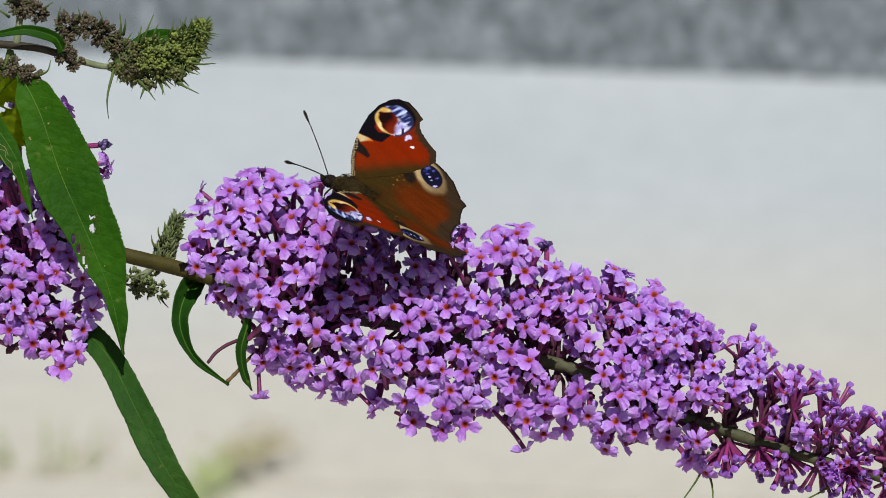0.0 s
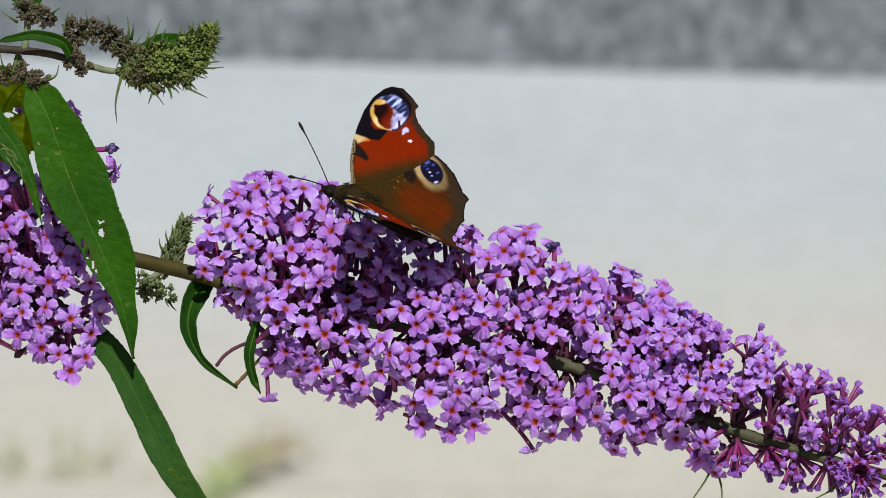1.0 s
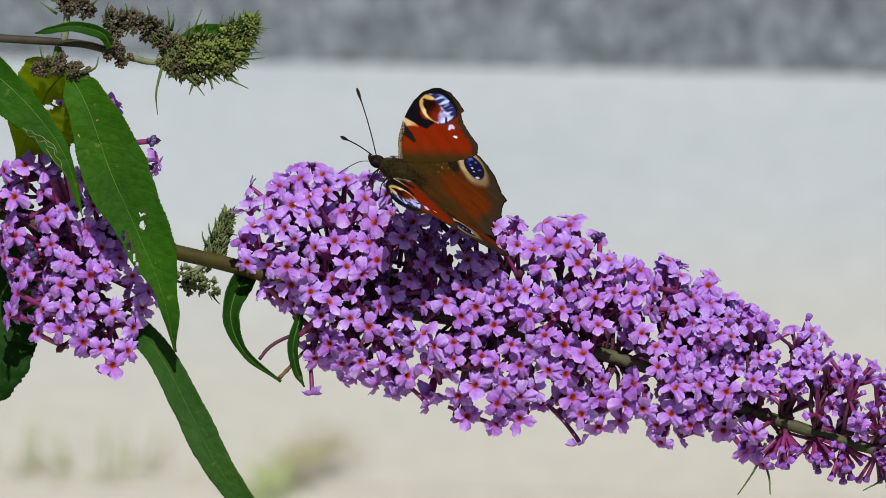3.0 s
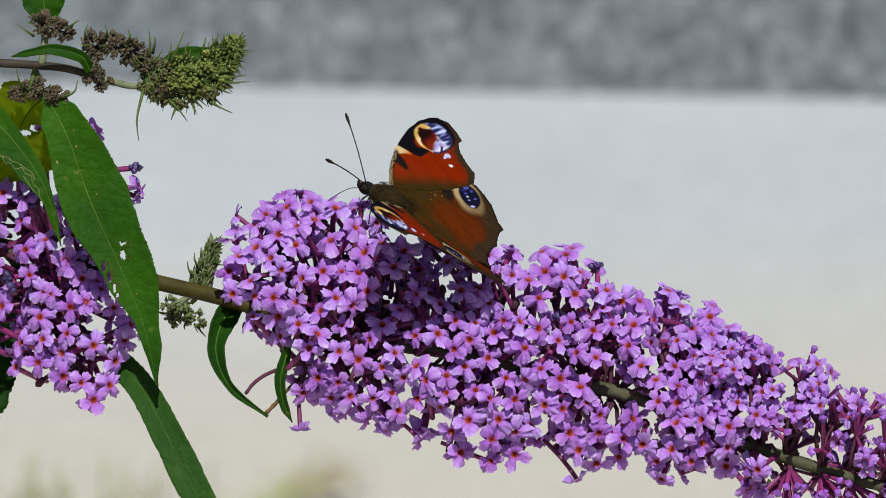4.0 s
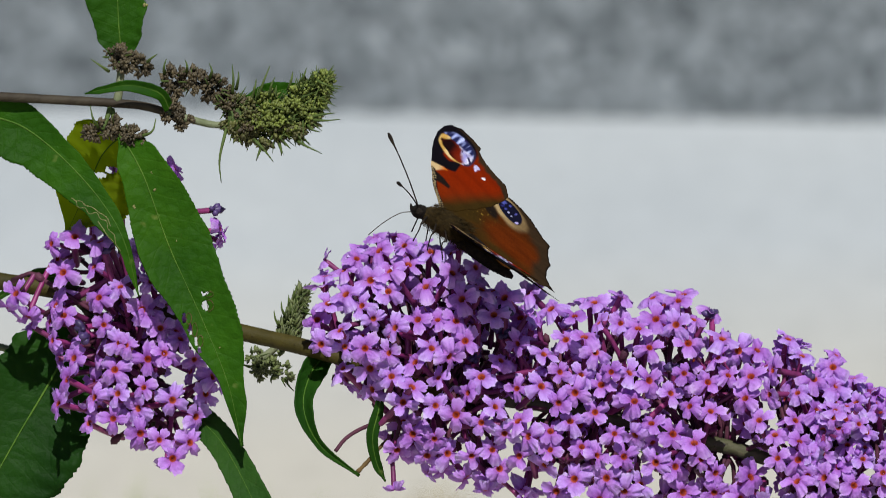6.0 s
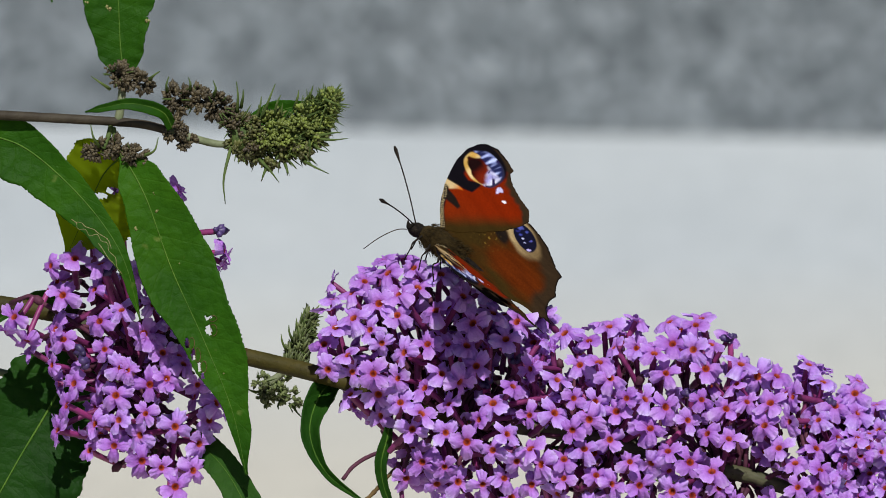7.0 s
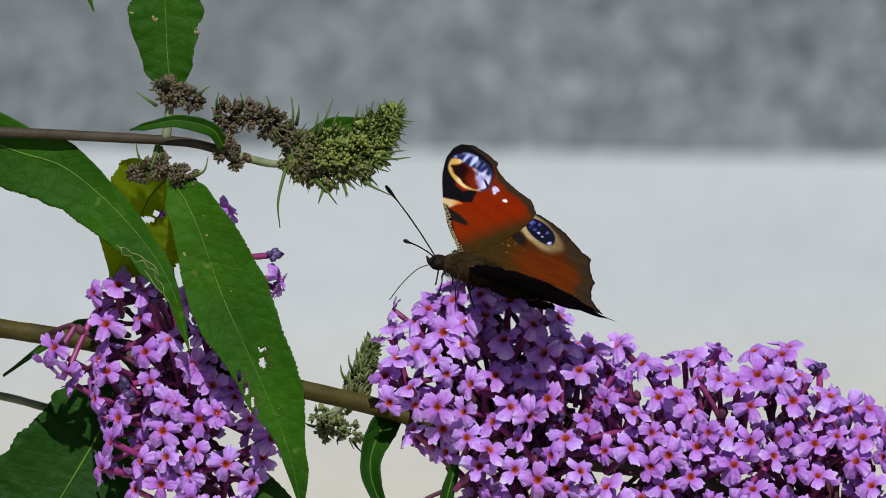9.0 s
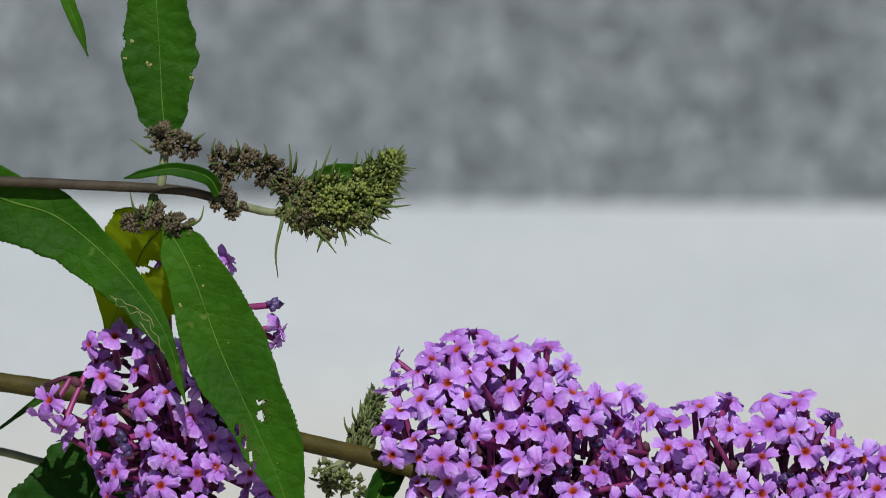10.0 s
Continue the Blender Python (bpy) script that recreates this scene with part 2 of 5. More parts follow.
def add_tube(bm, pts, radii, sides=8, cap=True):
    """Sweeps a ring along pts; radii at each point."""
    rings = []
    ref = Vector((0.13, 0.31, 0.94))
    for i, p in enumerate(pts):
        d = (pts[min(i + 1, len(pts) - 1)] - pts[max(i - 1, 0)]).normalized()
        u = d.cross(ref)
        u = (u if u.length > 1e-4 else d.cross(Vector((1, 0, 0)))).normalized()
        v = d.cross(u)
        r = radii[i] if isinstance(radii, (list, tuple)) else radii
        rings.append([bm.verts.new(p + (u * math.cos(a) + v * math.sin(a)) * r) for a in [2 * math.pi * k / sides for k in range(sides)]])
    for a, b in zip(rings, rings[1:]):
        for k in range(sides):
            bm.faces.new((a[k], a[(k + 1) % sides], b[(k + 1) % sides], b[k]))
    if cap:
        bm.faces.new(rings[0][::-1])
        bm.faces.new(rings[-1])


def tube_line(pts, r0, r1, n=24, sides=10, knots=0.0, seed=1):
    bm = bmesh.new()
    line = curve_points(pts, n)
    rnd = random.Random(seed)
    add_tube(bm, line, [(r0 + (r1 - r0) * i / (n - 1)) * (1 + knots * rnd.uniform(-1, 1)) for i in range(n)], sides)
    return bm


ICO = bmesh.new()
bmesh.ops.create_icosphere(ICO, subdivisions=1, radius=1.0)
ICO_V, ICO_F = [v.co.copy() for v in ICO.verts], [[v.index for v in f.verts] for f in ICO.faces]
ICO.free()


def add_bead(bm, centre, r, rnd, squash=1.0, way=None):
    """A small faceted bud."""
    m = Matrix.Translation(centre)
    if way is not None:
        m = m @ Vector(way).to_track_quat("Z", "Y").to_matrix().to_4x4()
    m = m @ pose(0, 0, 0, 0, 0, rnd.uniform(0, 360)) @ Matrix.Diagonal((r, r, r * squash, 1))
    vs = [bm.verts.new(m @ v) for v in ICO_V]
    for f in ICO_F:
        bm.faces.new([vs[k] for k in f])


# ---- ground and wall ----
WALL_AT = 3.492
EDGE_TURN = -6.7
slab_y = 2.61


def box(bm, lo, hi):
    vs = [bm.verts.new((x, y, z)) for z in (lo[2], hi[2]) for y in (lo[1], hi[1]) for x in (lo[0], hi[0])]
    for f in ((0, 2, 3, 1), (4, 5, 7, 6), (0, 1, 5, 4), (2, 6, 7, 3), (0, 4, 6, 2), (1, 3, 7, 5)):
        bm.faces.new([vs[k] for k in f])


def build_ground():
    bm = bmesh.new()
    far = 400
    vs = [bm.verts.new(p) for p in ((-far, -far, -0.003), (far, -far, -0.003), (far, far, -0.003), (-far, far, -0.003))]
    bm.faces.new(vs)
    tagged(new("ground", mesh_from("ground", bm, EARTH, False)), "sandy soil under the paving", "ground", kind="structure")
    # two courses of concrete slab, a weedy joint between them
    walk_way = tagged(new("pavement"), "pale sunlit concrete paving with a weedy joint", "pavement", kind="structure")
    walk_way.matrix_world = pose(0, 0, 0, 0, 0, 0)
    turn = pose(0, WALL_AT, 0, 0, 0, EDGE_TURN)
    back = slab_y - WALL_AT
    for lo, hi in (((-6, back + 0.002, -0.06), (6, -0.002, 0.0)), ((-6, back - 4.2, -0.06), (6, back - 0.002, 0.0))):
        bm = bmesh.new()
        box(bm, lo, hi)
        bmesh.ops.bevel(bm, geom=bm.edges[:], offset=0.002, segments=2, affect="EDGES")
        bm.transform(turn)
        part("paving_slab", mesh_from("paving_slab", bm, CONCRETE, False), None, walk_way)
    bm = bmesh.new()
    box(bm, (-6, 0.0, -0.1), (6, 0.2, 2.4))
    bm.transform(turn)
    tagged(new("wall_north", mesh_from("wall_north", bm, ROUGHCAST, False)), "grey roughcast garden wall behind the paving", "wall", kind="structure")


def weed_tuft(x, y, height, count, mat, seed, lean=0.5, label="", spread=0.8):
    """A tuft of narrow blades growing from the joint."""
    rnd = random.Random(seed)
    bm = bmesh.new()
    for _ in range(count):
        a = rnd.uniform(0, 6.28)
        h = height * rnd.uniform(0.5, 1.0)
        tip = Vector((math.cos(a) * lean * h + rnd.uniform(-0.1, 0.1) * h, math.sin(a) * lean * h, h))
        foot = Vector((rnd.gauss(0, height * spread), rnd.gauss(0, 0.01), -0.02))
        pts = curve_points([foot, foot + tip * 0.5 + Vector((0, 0, h * 0.12)), foot + tip], 6)
        add_tube(bm, pts, [0.0010, 0.0010, 0.0009, 0.0007, 0.0005, 0.0002], 4)
    ob = new("weed", mesh_from("weed", bm, mat))
    ob.matrix_world = pose(x, y, 0)
    return tagged(ob, label or "dry yellow-green weed tuft in the paving joint", "weed", "weeds in the joint", "stuff")


def joint_y(x):
    return slab_y + math.tan(radians(EDGE_TURN)) * x


def build_weeds():
    for x, h, n, mat, lean in ((-0.262, 0.03, 70, WEED, 1.1), (-0.245, 0.024, 70, WEED, 1.1), (-0.225, 0.022, 45, WEED, 1.2), (-0.26, 0.06, 14, WEED_GREEN, 0.25), (-0.232, 0.05, 10, WEED_GREEN, 0.3),
                               (-0.012, 0.018, 40, WEED, 1.0), (0.022, 0.022, 55, WEED, 1.0), (0.055, 0.02, 50, WEED, 1.0), (-0.07, 0.012, 16, WEED_GREEN, 1.0), (0.13, 0.014, 20, WEED, 1.0)):
        weed_tuft(x, joint_y(x) + 0.012, h, n, mat, int(x * 1000) + 777, lean)
    for x, n in ((-0.27, 120), (-0.235, 120), (0.035, 90)):
        weed_tuft(x, joint_y(x) + 0.016, 0.013, n, WEED, int(x * 1000) + 900, 1.3, "low withered grass along the paving joint", 2.4)
    # a leafy sprig leaning to the right
    rnd = random.Random(5)
    ob = thing_world("leafy_weed", (-0.150, 2.600, 0), "soft green leafy weed growing from the paving joint", "weed")
    line = curve_points([(0, -0.03, -0.003), (0.008, -0.008, 0.010), (0.026, 0.016, 0.016), (0.050, 0.044, 0.018)], 14)
    bm = bmesh.new()
    add_tube(bm, line, 0.0007, 5)
    part("stalk", bm, WEED_GREEN, ob)
    for name, lo, hi, mat in (("lower_leafage", 2, 8, WEED_GREEN), ("upper_leafage", 8, 13, WEED)):
        bm = bmesh.new()
        for _ in range(330):
            p = line[rnd.randint(lo, hi)] + Vector((rnd.gauss(0, 0.009), rnd.gauss(0, 0.006), rnd.gauss(0, 0.006)))
            d = Vector((rnd.uniform(-1, 1), rnd.uniform(-1, 1), rnd.uniform(-0.3, 1))).normalized()
            n = d.orthogonal().normalized()
            a, b, c, e = bm.verts.new(p), bm.verts.new(p + d * 0.002 + n * 0.0011), bm.verts.new(p + d * 0.0045), bm.verts.new(p + d * 0.002 - n * 0.0011)
            bm.faces.new((a, b, c, e))
        tagged(part(name, bm, mat, ob), kind="stuff")


def thing_world(name, at, label, category):
    ob = new(name)
    ob.matrix_world = Matrix.Translation(at)
    return tagged(ob, label, category)


# ---- leaves ----
def profile(stops, s):
    for (a, va), (b, vb) in zip(stops, stops[1:]):
        if s <= b:
            t = (s - a) / (b - a)
            t = t * t * (3 - 2 * t)
            return va + (vb - va) * t
    return stops[-1][1]


def leaf_mesh(mid, left, right, mat, fold=0.25, seed=1, tooth=0.012, wave=0.10, holes=(), long=64, wide=8):
    """A blade on a midrib (points in PLAN's space) with half widths in plan units on either hand."""
    rnd = random.Random(seed)
    line = curve_points(mid, long + 1)
    bm = bmesh.new()
    uv = bm.loops.layers.uv.new("UVMap")
    rows, info = [], {}
    ph, ph2 = rnd.uniform(0, 6), rnd.uniform(0, 6)
    teeth = [rnd.uniform(-1.6, 1.6) for _ in range(long + 1)]
    for i, p in enumerate(line):
        s = i / long
        d = (line[min(i + 1, long)] - line[max(i - 1, 0)]).normalized()
        across = Vector((d.y, -d.x, 0)).normalized()
        row = []
        for j in range(-wide, wide + 1):
            v = j / wide
            half = profile(right if v > 0 else left, s) * UNIT
            jag = 1 + tooth * ((0.7 if i % 2 else -0.7) + teeth[i]) * abs(v) ** 6 + 0.055 * noise.noise((s * 16, 3.0 if v > 0 else 9.0, ph2)) * abs(v) ** 3
            lift = half * (fold * abs(v) ** 1.4 + wave * abs(v) ** 2 * math.sin(s * 14 + ph + (2 if v > 0 else 0)) + 0.02 * math.sin(s * 75 + abs(v) * 4) * abs(v))
            vert = bm.verts.new(p + across * half * v * jag + Vector((0, 0, lift)))
            info[vert] = (s, v)
            row.append(vert)
        rows.append(row)
    for a, b in zip(rows, rows[1:]):
        for k in range(2 * wide):
            f = bm.faces.new((a[k], a[k + 1], b[k + 1], b[k]))
            for loop in f.loops:
                loop[uv].uv = info[loop.vert]
    if holes:
        gone = [f for f in bm.faces if any(((f.calc_center_median().x - h.x) / rx) ** 2 + ((f.calc_center_median().y - h.y) / ry) ** 2 < 1 for h, rx, ry in holes)]
        bmesh.ops.delete(bm, geom=gone, context="FACES")
    return bm, line


def leaf(parent, mid, left, right, mat, label="", rib=0.35, marks=(), scars=(), trails=(), **kw):
    """Blade and midrib under a plant; mid: (x, y, w) in plan units."""
    base = parent.matrix_world.inverted() @ PLAN
    bm, line = leaf_mesh([q(*p) for p in mid], left, right, mat, **kw)
    skin = BVHTree.FromBMesh(bm)
    bm.transform(base)
    ob = part("leaf", bm, mat, parent, label)
    sol = ob.modifiers.new("thickness", "SOLIDIFY")
    sol.thickness, sol.offset = 0.00022, 0
    def on_blade(x, y, lift=0.0002):
        p = q(x, y, mid[len(mid) // 2][2])
        hit = skin.ray_cast(p + Vector((0, 0, 0.05)), Vector((0, 0, -1)))[0]
        return None if hit is None else hit + Vector((0, 0, lift))
    for x, y, w, r in marks:
        at = on_blade(x, y, 0.0001)
        if at is None:
            continue
        bm = bmesh.new()
        rnd = random.Random(int(x) + 500)
        for _ in range(6):
            add_bead(bm, at + Vector((rnd.uniform(-0.5, 0.5), rnd.uniform(-0.5, 0.5), 0)) * r * 0.001, r * 0.0006 * rnd.uniform(0.4, 1), rnd, 0.15, (0.05, 0.05, 1))
        bm.transform(base)
        part("bite_mark", bm, DRY, ob)
    for x, y, rx, ry in scars:
        bm = bmesh.new()
        ring = [on_blade(x + rx * math.cos(k * 0.449) * (1.12 + 0.2 * noise.noise((k * 0.9, x, y))), y + ry * math.sin(k * 0.449) * (1.12 + 0.2 * noise.noise((k * 0.9, y, x)))) for k in range(15)]
        ring = [p for p in ring if p is not None]
        if len(ring) > 3:
            add_tube(bm, ring, [0.00005 + 0.00009 * abs(noise.noise((k * 1.3, x, 4.0))) for k in range(len(ring))], 5)
            bm.transform(base)
            part("hole_rim", bm, SCORCH, ob)
    for trail in trails:
        pts = [on_blade(p.x, p.y, 0.00012) for p in curve_points([(*t, 0) for t in trail], 34)]
        pts = [p for p in pts if p is not None]
        if len(pts) > 3:
            bm = bmesh.new()
            add_tube(bm, pts, [0.00006 + 0.00012 * abs(noise.noise((k * 0.5, trail[0][0], 2.0))) for k in range(len(pts))], 5)
            bm.transform(base)
            part("leaf_mine", bm, DRY, ob, "pale wandering track of a leaf miner")
    if rib:
        bm = bmesh.new()
        n = len(line)
        add_tube(bm, [p + Vector((0, 0, 0.0001)) for p in line], [rib * 0.0006 * (1 - 0.8 * i / (n - 1)) for i in range(n)], 5)
        bm.transform(base)
        part("midrib", bm, RIB, ob)
    return ob


def stalk(parent, name, pts, r0, r1, mat, label="", knots=0.03, seed=1, n=24):
    base = parent.matrix_world.inverted() @ PLAN
    bm = tube_line([q(*p) for p in pts], r0 * 0.001, r1 * 0.001, n=n, knots=knots, seed=seed)
    bm.transform(base)
    return part(name, bm, mat, parent, label)


# ---- florets ----
def limb_mesh(seed, cup=0.0):
    """Four spreading lobes on narrow feet round a throat, notched and crumpled at the tips; z is outwards. cup: a half-open flower."""
    rnd = random.Random(seed)
    bm = bmesh.new()
    reach = bm.verts.layers.float.new("reach")
    around, rings = 72, 7
    long = [rnd.uniform(0.82, 1.1) for _ in range(4)]
    bend = [rnd.uniform(-3.6, 1.6) for _ in range(4)]
    curl = [rnd.uniform(-1.5, 0.5) for _ in range(4)]
    broad = [rnd.uniform(0.86, 1.12) for _ in range(4)]
    twist = [rnd.uniform(-0.45, 0.45) for _ in range(4)]
    notch = [rnd.uniform(-0.04, 0.11) for _ in range(4)]
    swing = [rnd.uniform(-0.13, 0.13) for _ in range(4)]
    fold = [rnd.uniform(0.0, 6.3) for _ in range(4)]
    frill = [rnd.uniform(-1, 1) for _ in range(around)]
    verts = []
    for i in range(rings):
        s = i / (rings - 1)
        row = []
        for j in range(around):
            a = 2 * math.pi * j / around
            lobe = int(((a + math.pi / 4) % (2 * math.pi)) // (math.pi / 2))
            off = (a + math.pi / 4) % (math.pi / 2) - math.pi / 4
            out, wide = 2.04 * long[lobe], 1.22 * broad[lobe]
            k = wide * wide - (out * math.sin(off)) ** 2
            edge = out * math.cos(off) + math.sqrt(k) * 0.92 if k > 0 else 1.12
            edge = max(1.05, edge) * (1 - notch[lobe] * math.exp(-(off / 0.13) ** 2)) * (1 + 0.05 * math.sin(off * 15 + fold[lobe]) + 0.06 * frill[j])
            r = 0.60 + (edge - 0.60) * s
            side = r * math.sin(off)
            z = -0.55 * (1 - s) ** 4 + bend[lobe] * s * s * 0.5 - 0.25 * s * s + curl[lobe] * 0.30 * side * side + twist[lobe] * side * s
            z += 0.16 * math.sin(side * 4.2 + fold[lobe]) * s * s + 0.16 * frill[j] * s ** 3 - 0.10 * math.exp(-(off / 0.10) ** 2) * s
            z += cup * 1.9 * s
            spread = 1 - 0.55 * min(1.0, cup) * s
            turn = a + swing[lobe] * s
            v = bm.verts.new((r * spread * math.cos(turn) * 0.001, r * spread * math.sin(turn) * 0.001, z * 0.001))
            v[reach] = r / 3.2
            row.append(v)
        verts.append(row)
    for a, b in zip(verts, verts[1:]):
        for j in range(around):
            bm.faces.new((a[j], a[(j + 1) % around], b[(j + 1) % around], b[j]))
    mid = bm.verts.new((0, 0, -0.0012))
    for j in range(around):
        bm.faces.new((mid, verts[0][(j + 1) % around], verts[0][j]))
    return mesh_from("limb", bm, PETAL)


def tube_mesh(length, bend, seed):
    bm = bmesh.new()
    pts = [Vector((bend * (k / 6) ** 2, 0, -0.0007 - length * k / 6)) for k in range(7)]
    add_tube(bm, pts, [0.00058, 0.00058, 0.00055, 0.00052, 0.00055, 0.0006, 0.00045], 7, False)
    return mesh_from("tube", bm, TUBE)


def bud_mesh(length, head, seed):
    """A closed bud: slim tube with a four-cornered swollen tip."""
    bm = bmesh.new()
    zs = [(-length, 0.36), (-length * 0.6, 0.40), (-length * 0.15, 0.46), (0.0, 0.52), (0.25, head * 0.80), (0.8, head * 1.0), (1.2, head * 0.9), (1.4, head * 0.4)]
    rings = []
    for i, (z, r) in enumerate(zs):
        rings.append([bm.verts.new((r * 0.001 * math.cos(a) * (1.0 if k % 2 else (0.66 if i > 3 else 1)), r * 0.001 * math.sin(a) * (1.0 if k % 2 else (0.66 if i > 3 else 1)), z * 0.001))
                      for k, a in enumerate([2 * math.pi * k / 8 for k in range(8)])])
    for i, (a, b) in enumerate(zip(rings, rings[1:])):
        for k in range(8):
            f = bm.faces.new((a[k], a[(k + 1) % 8], b[(k + 1) % 8], b[k]))
            f.material_index = 1 if i > 2 else 0
    bm.faces.new(rings[-1]).material_index = 1
    bm.faces.new(rings[0][::-1])
    me = mesh_from("bud", bm, [TUBE, BUD], False)
    me["reach"] = length
    return me


def wilted_mesh(seed):
    rnd = random.Random(seed)
    bm = bmesh.new()
    for _ in range(5):
        d = Vector((rnd.uniform(-1, 1), rnd.uniform(-1, 1), rnd.uniform(0, 0.8)))
        add_bead(bm, d * 0.0009, rnd.uniform(0.0005, 0.0009), rnd, rnd.uniform(0.8, 1.9), d)
    return mesh_from("wilted", bm, WILT)


FLARES = [limb_mesh(k) for k in range(14)]
CUPS = [limb_mesh(40 + k, 0.8 + 0.15 * k) for k in range(4)]
TUBES = [tube_mesh(0.0085 + 0.0012 * k, (-0.0012, 0.0, 0.001, 0.0016)[k], k) for k in range(4)]
BUDS = [bud_mesh(6.0, 0.92, 1), bud_mesh(7.2, 1.0, 2), bud_mesh(4.8, 0.85, 3)]
WILTED = [wilted_mesh(k) for k in range(3)]


def floret(parent, at, way, size, rnd):
    """One open flower with its tube; at and way in PLAN's space."""
    turn = Vector(way).to_track_quat("Z", "Y").to_matrix().to_4x4()
    base = parent.matrix_world.inverted() @ PLAN
    m = base @ Matrix.Translation(at) @ turn @ pose(0, 0, 0, 0, 0, rnd.uniform(0, 360)) @ Matrix.Scale(size, 4)
    ob = part("floret", rnd.choice(FLARES), None, parent, m=m)
    part("tube", rnd.choice(TUBES), None, ob)
    return at - Vector(way).normalized() * 0.0095 * size


def wilted(parent, at, root, rnd, size=1.0):
    """A faded flower, shrunk on its tube; at and root in PLAN's space."""
    way = (at - root).normalized()
    m = parent.matrix_world.inverted() @ PLAN @ Matrix.Translation(at) @ way.to_track_quat("Z", "Y").to_matrix().to_4x4() @ pose(0, 0, 0, 0, 0, rnd.uniform(0, 360)) @ Matrix.Scale(size, 4)
    part("tube", rnd.choice(TUBES), None, part("wilted_floret", rnd.choice(WILTED), None, parent, m=m))


def inside(poly, x, y):
    hit = False
    for (x1, y1), (x2, y2) in zip(poly, poly[1:] + poly[:1]):
        if (y1 > y) != (y2 > y) and x < (x2 - x1) * (y - y1) / (y2 - y1) + x1:
            hit = not hit
    return hit


def at_line(line, x):
    for (x1, y1), (x2, y2) in zip(line, line[1:]):
        if x <= x2:
            return y1 + (y2 - y1) * (x - x1) / (x2 - x1)
    return line[-1][1]


def flower_head(ob, shown, outline, axis, holes, gap, deep, seed, size=1.0, back=0.6, keep=lambda x, y: 1.0, most=290, bare=()):
    """Fills a spike's outline with florets round its axis: first those that stand out, then the others by even scatter.
    axis(x, y) gives the middle of the spike beside a point and its half height there."""
    rnd = random.Random(seed)
    ends, taken = [], []

    def place(x, y, layer, face):
        cx, cy, h = axis(x, y)
        dx, dy = (x - cx) / h, (y - cy) / h
        reach = max(1.0, math.hypot(dx, dy))
        dx, dy = dx / reach, dy / reach
        r = min(1.0, math.hypot(dx, dy))
        out = Vector((dx, -dy, 0.45))
        if layer == 0:
            w = deep * math.sqrt(1 - r * r) * 0.9 + rnd.uniform(-1.2, 1.2)
            way = Vector((dx * 0.95, -dy * 0.95, 0.30 + math.sqrt(1 - r * r)))
            way = (way.normalized() + Vector((0, 0.22, 0))).normalized()
        elif layer == 1:
            w = deep * math.sqrt(1 - r * r) * rnd.uniform(0.1, 0.5) - 2
            way = Vector((dx * 0.9, -dy * 0.9, rnd.uniform(-0.1, 0.8)))
        else:
            w = -deep * math.sqrt(1 - r * r) * rnd.uniform(0.4, 1.0)
            way = Vector((dx, -dy, rnd.uniform(-0.15, 0.5)))
        if face:
            w = max(w, rnd.uniform(3.5, 5.5))
        loose = 0.34 if face else 0.62
        if face:
            way = (way + Vector((0, 0.3, 0.5))).normalized()
        way = (way.normalized() + Vector((rnd.gauss(0, loose), rnd.gauss(0, loose), rnd.gauss(0, 0.18))) * (1 - 0.4 * r)).normalized()
        if way.dot(out.normalized()) < 0.35:
            way = (way + out * 1.6).normalized()
        ends.append((floret(ob, q(x, y, w), way, size * rnd.uniform(0.84, 1.16) * (0.7 + 0.3 * keep(x, y)), rnd), q(cx, cy, 0)))

    for x, y in shown:
        taken.append((x, y))
        place(x, y, 0, True)
    xs, ys = [p[0] for p in outline], [p[1] for p in outline]
    for layer, space, tries in ((0, gap, 5000), (1, gap * 1.15, 3000), (2, gap * 1.6, 2000)):
        mine = list(taken) if layer == 0 else []
        for _ in range(tries):
            x, y = rnd.uniform(min(xs), max(xs)), rnd.uniform(min(ys), max(ys))
            if len(ends) >= most or not inside(outline, x, y) or any((x - hx) ** 2 + (y - hy) ** 2 < hr * hr for hx, hy, hr in holes):
                continue
            if bare and inside(bare, x, y) and rnd.random() < 0.9:
                continue
            if noise.noise((x * 0.013, y * 0.013, 4.0 + layer)) > (0.33 if keep(x, y) > 0.97 else 0.12) or keep(x, y) < 0.6 or any((x - a) ** 2 + (y - b) ** 2 < space * space for a, b in mine):
                continue
            mine.append((x, y))
            place(x, y, layer, False)
    return ends


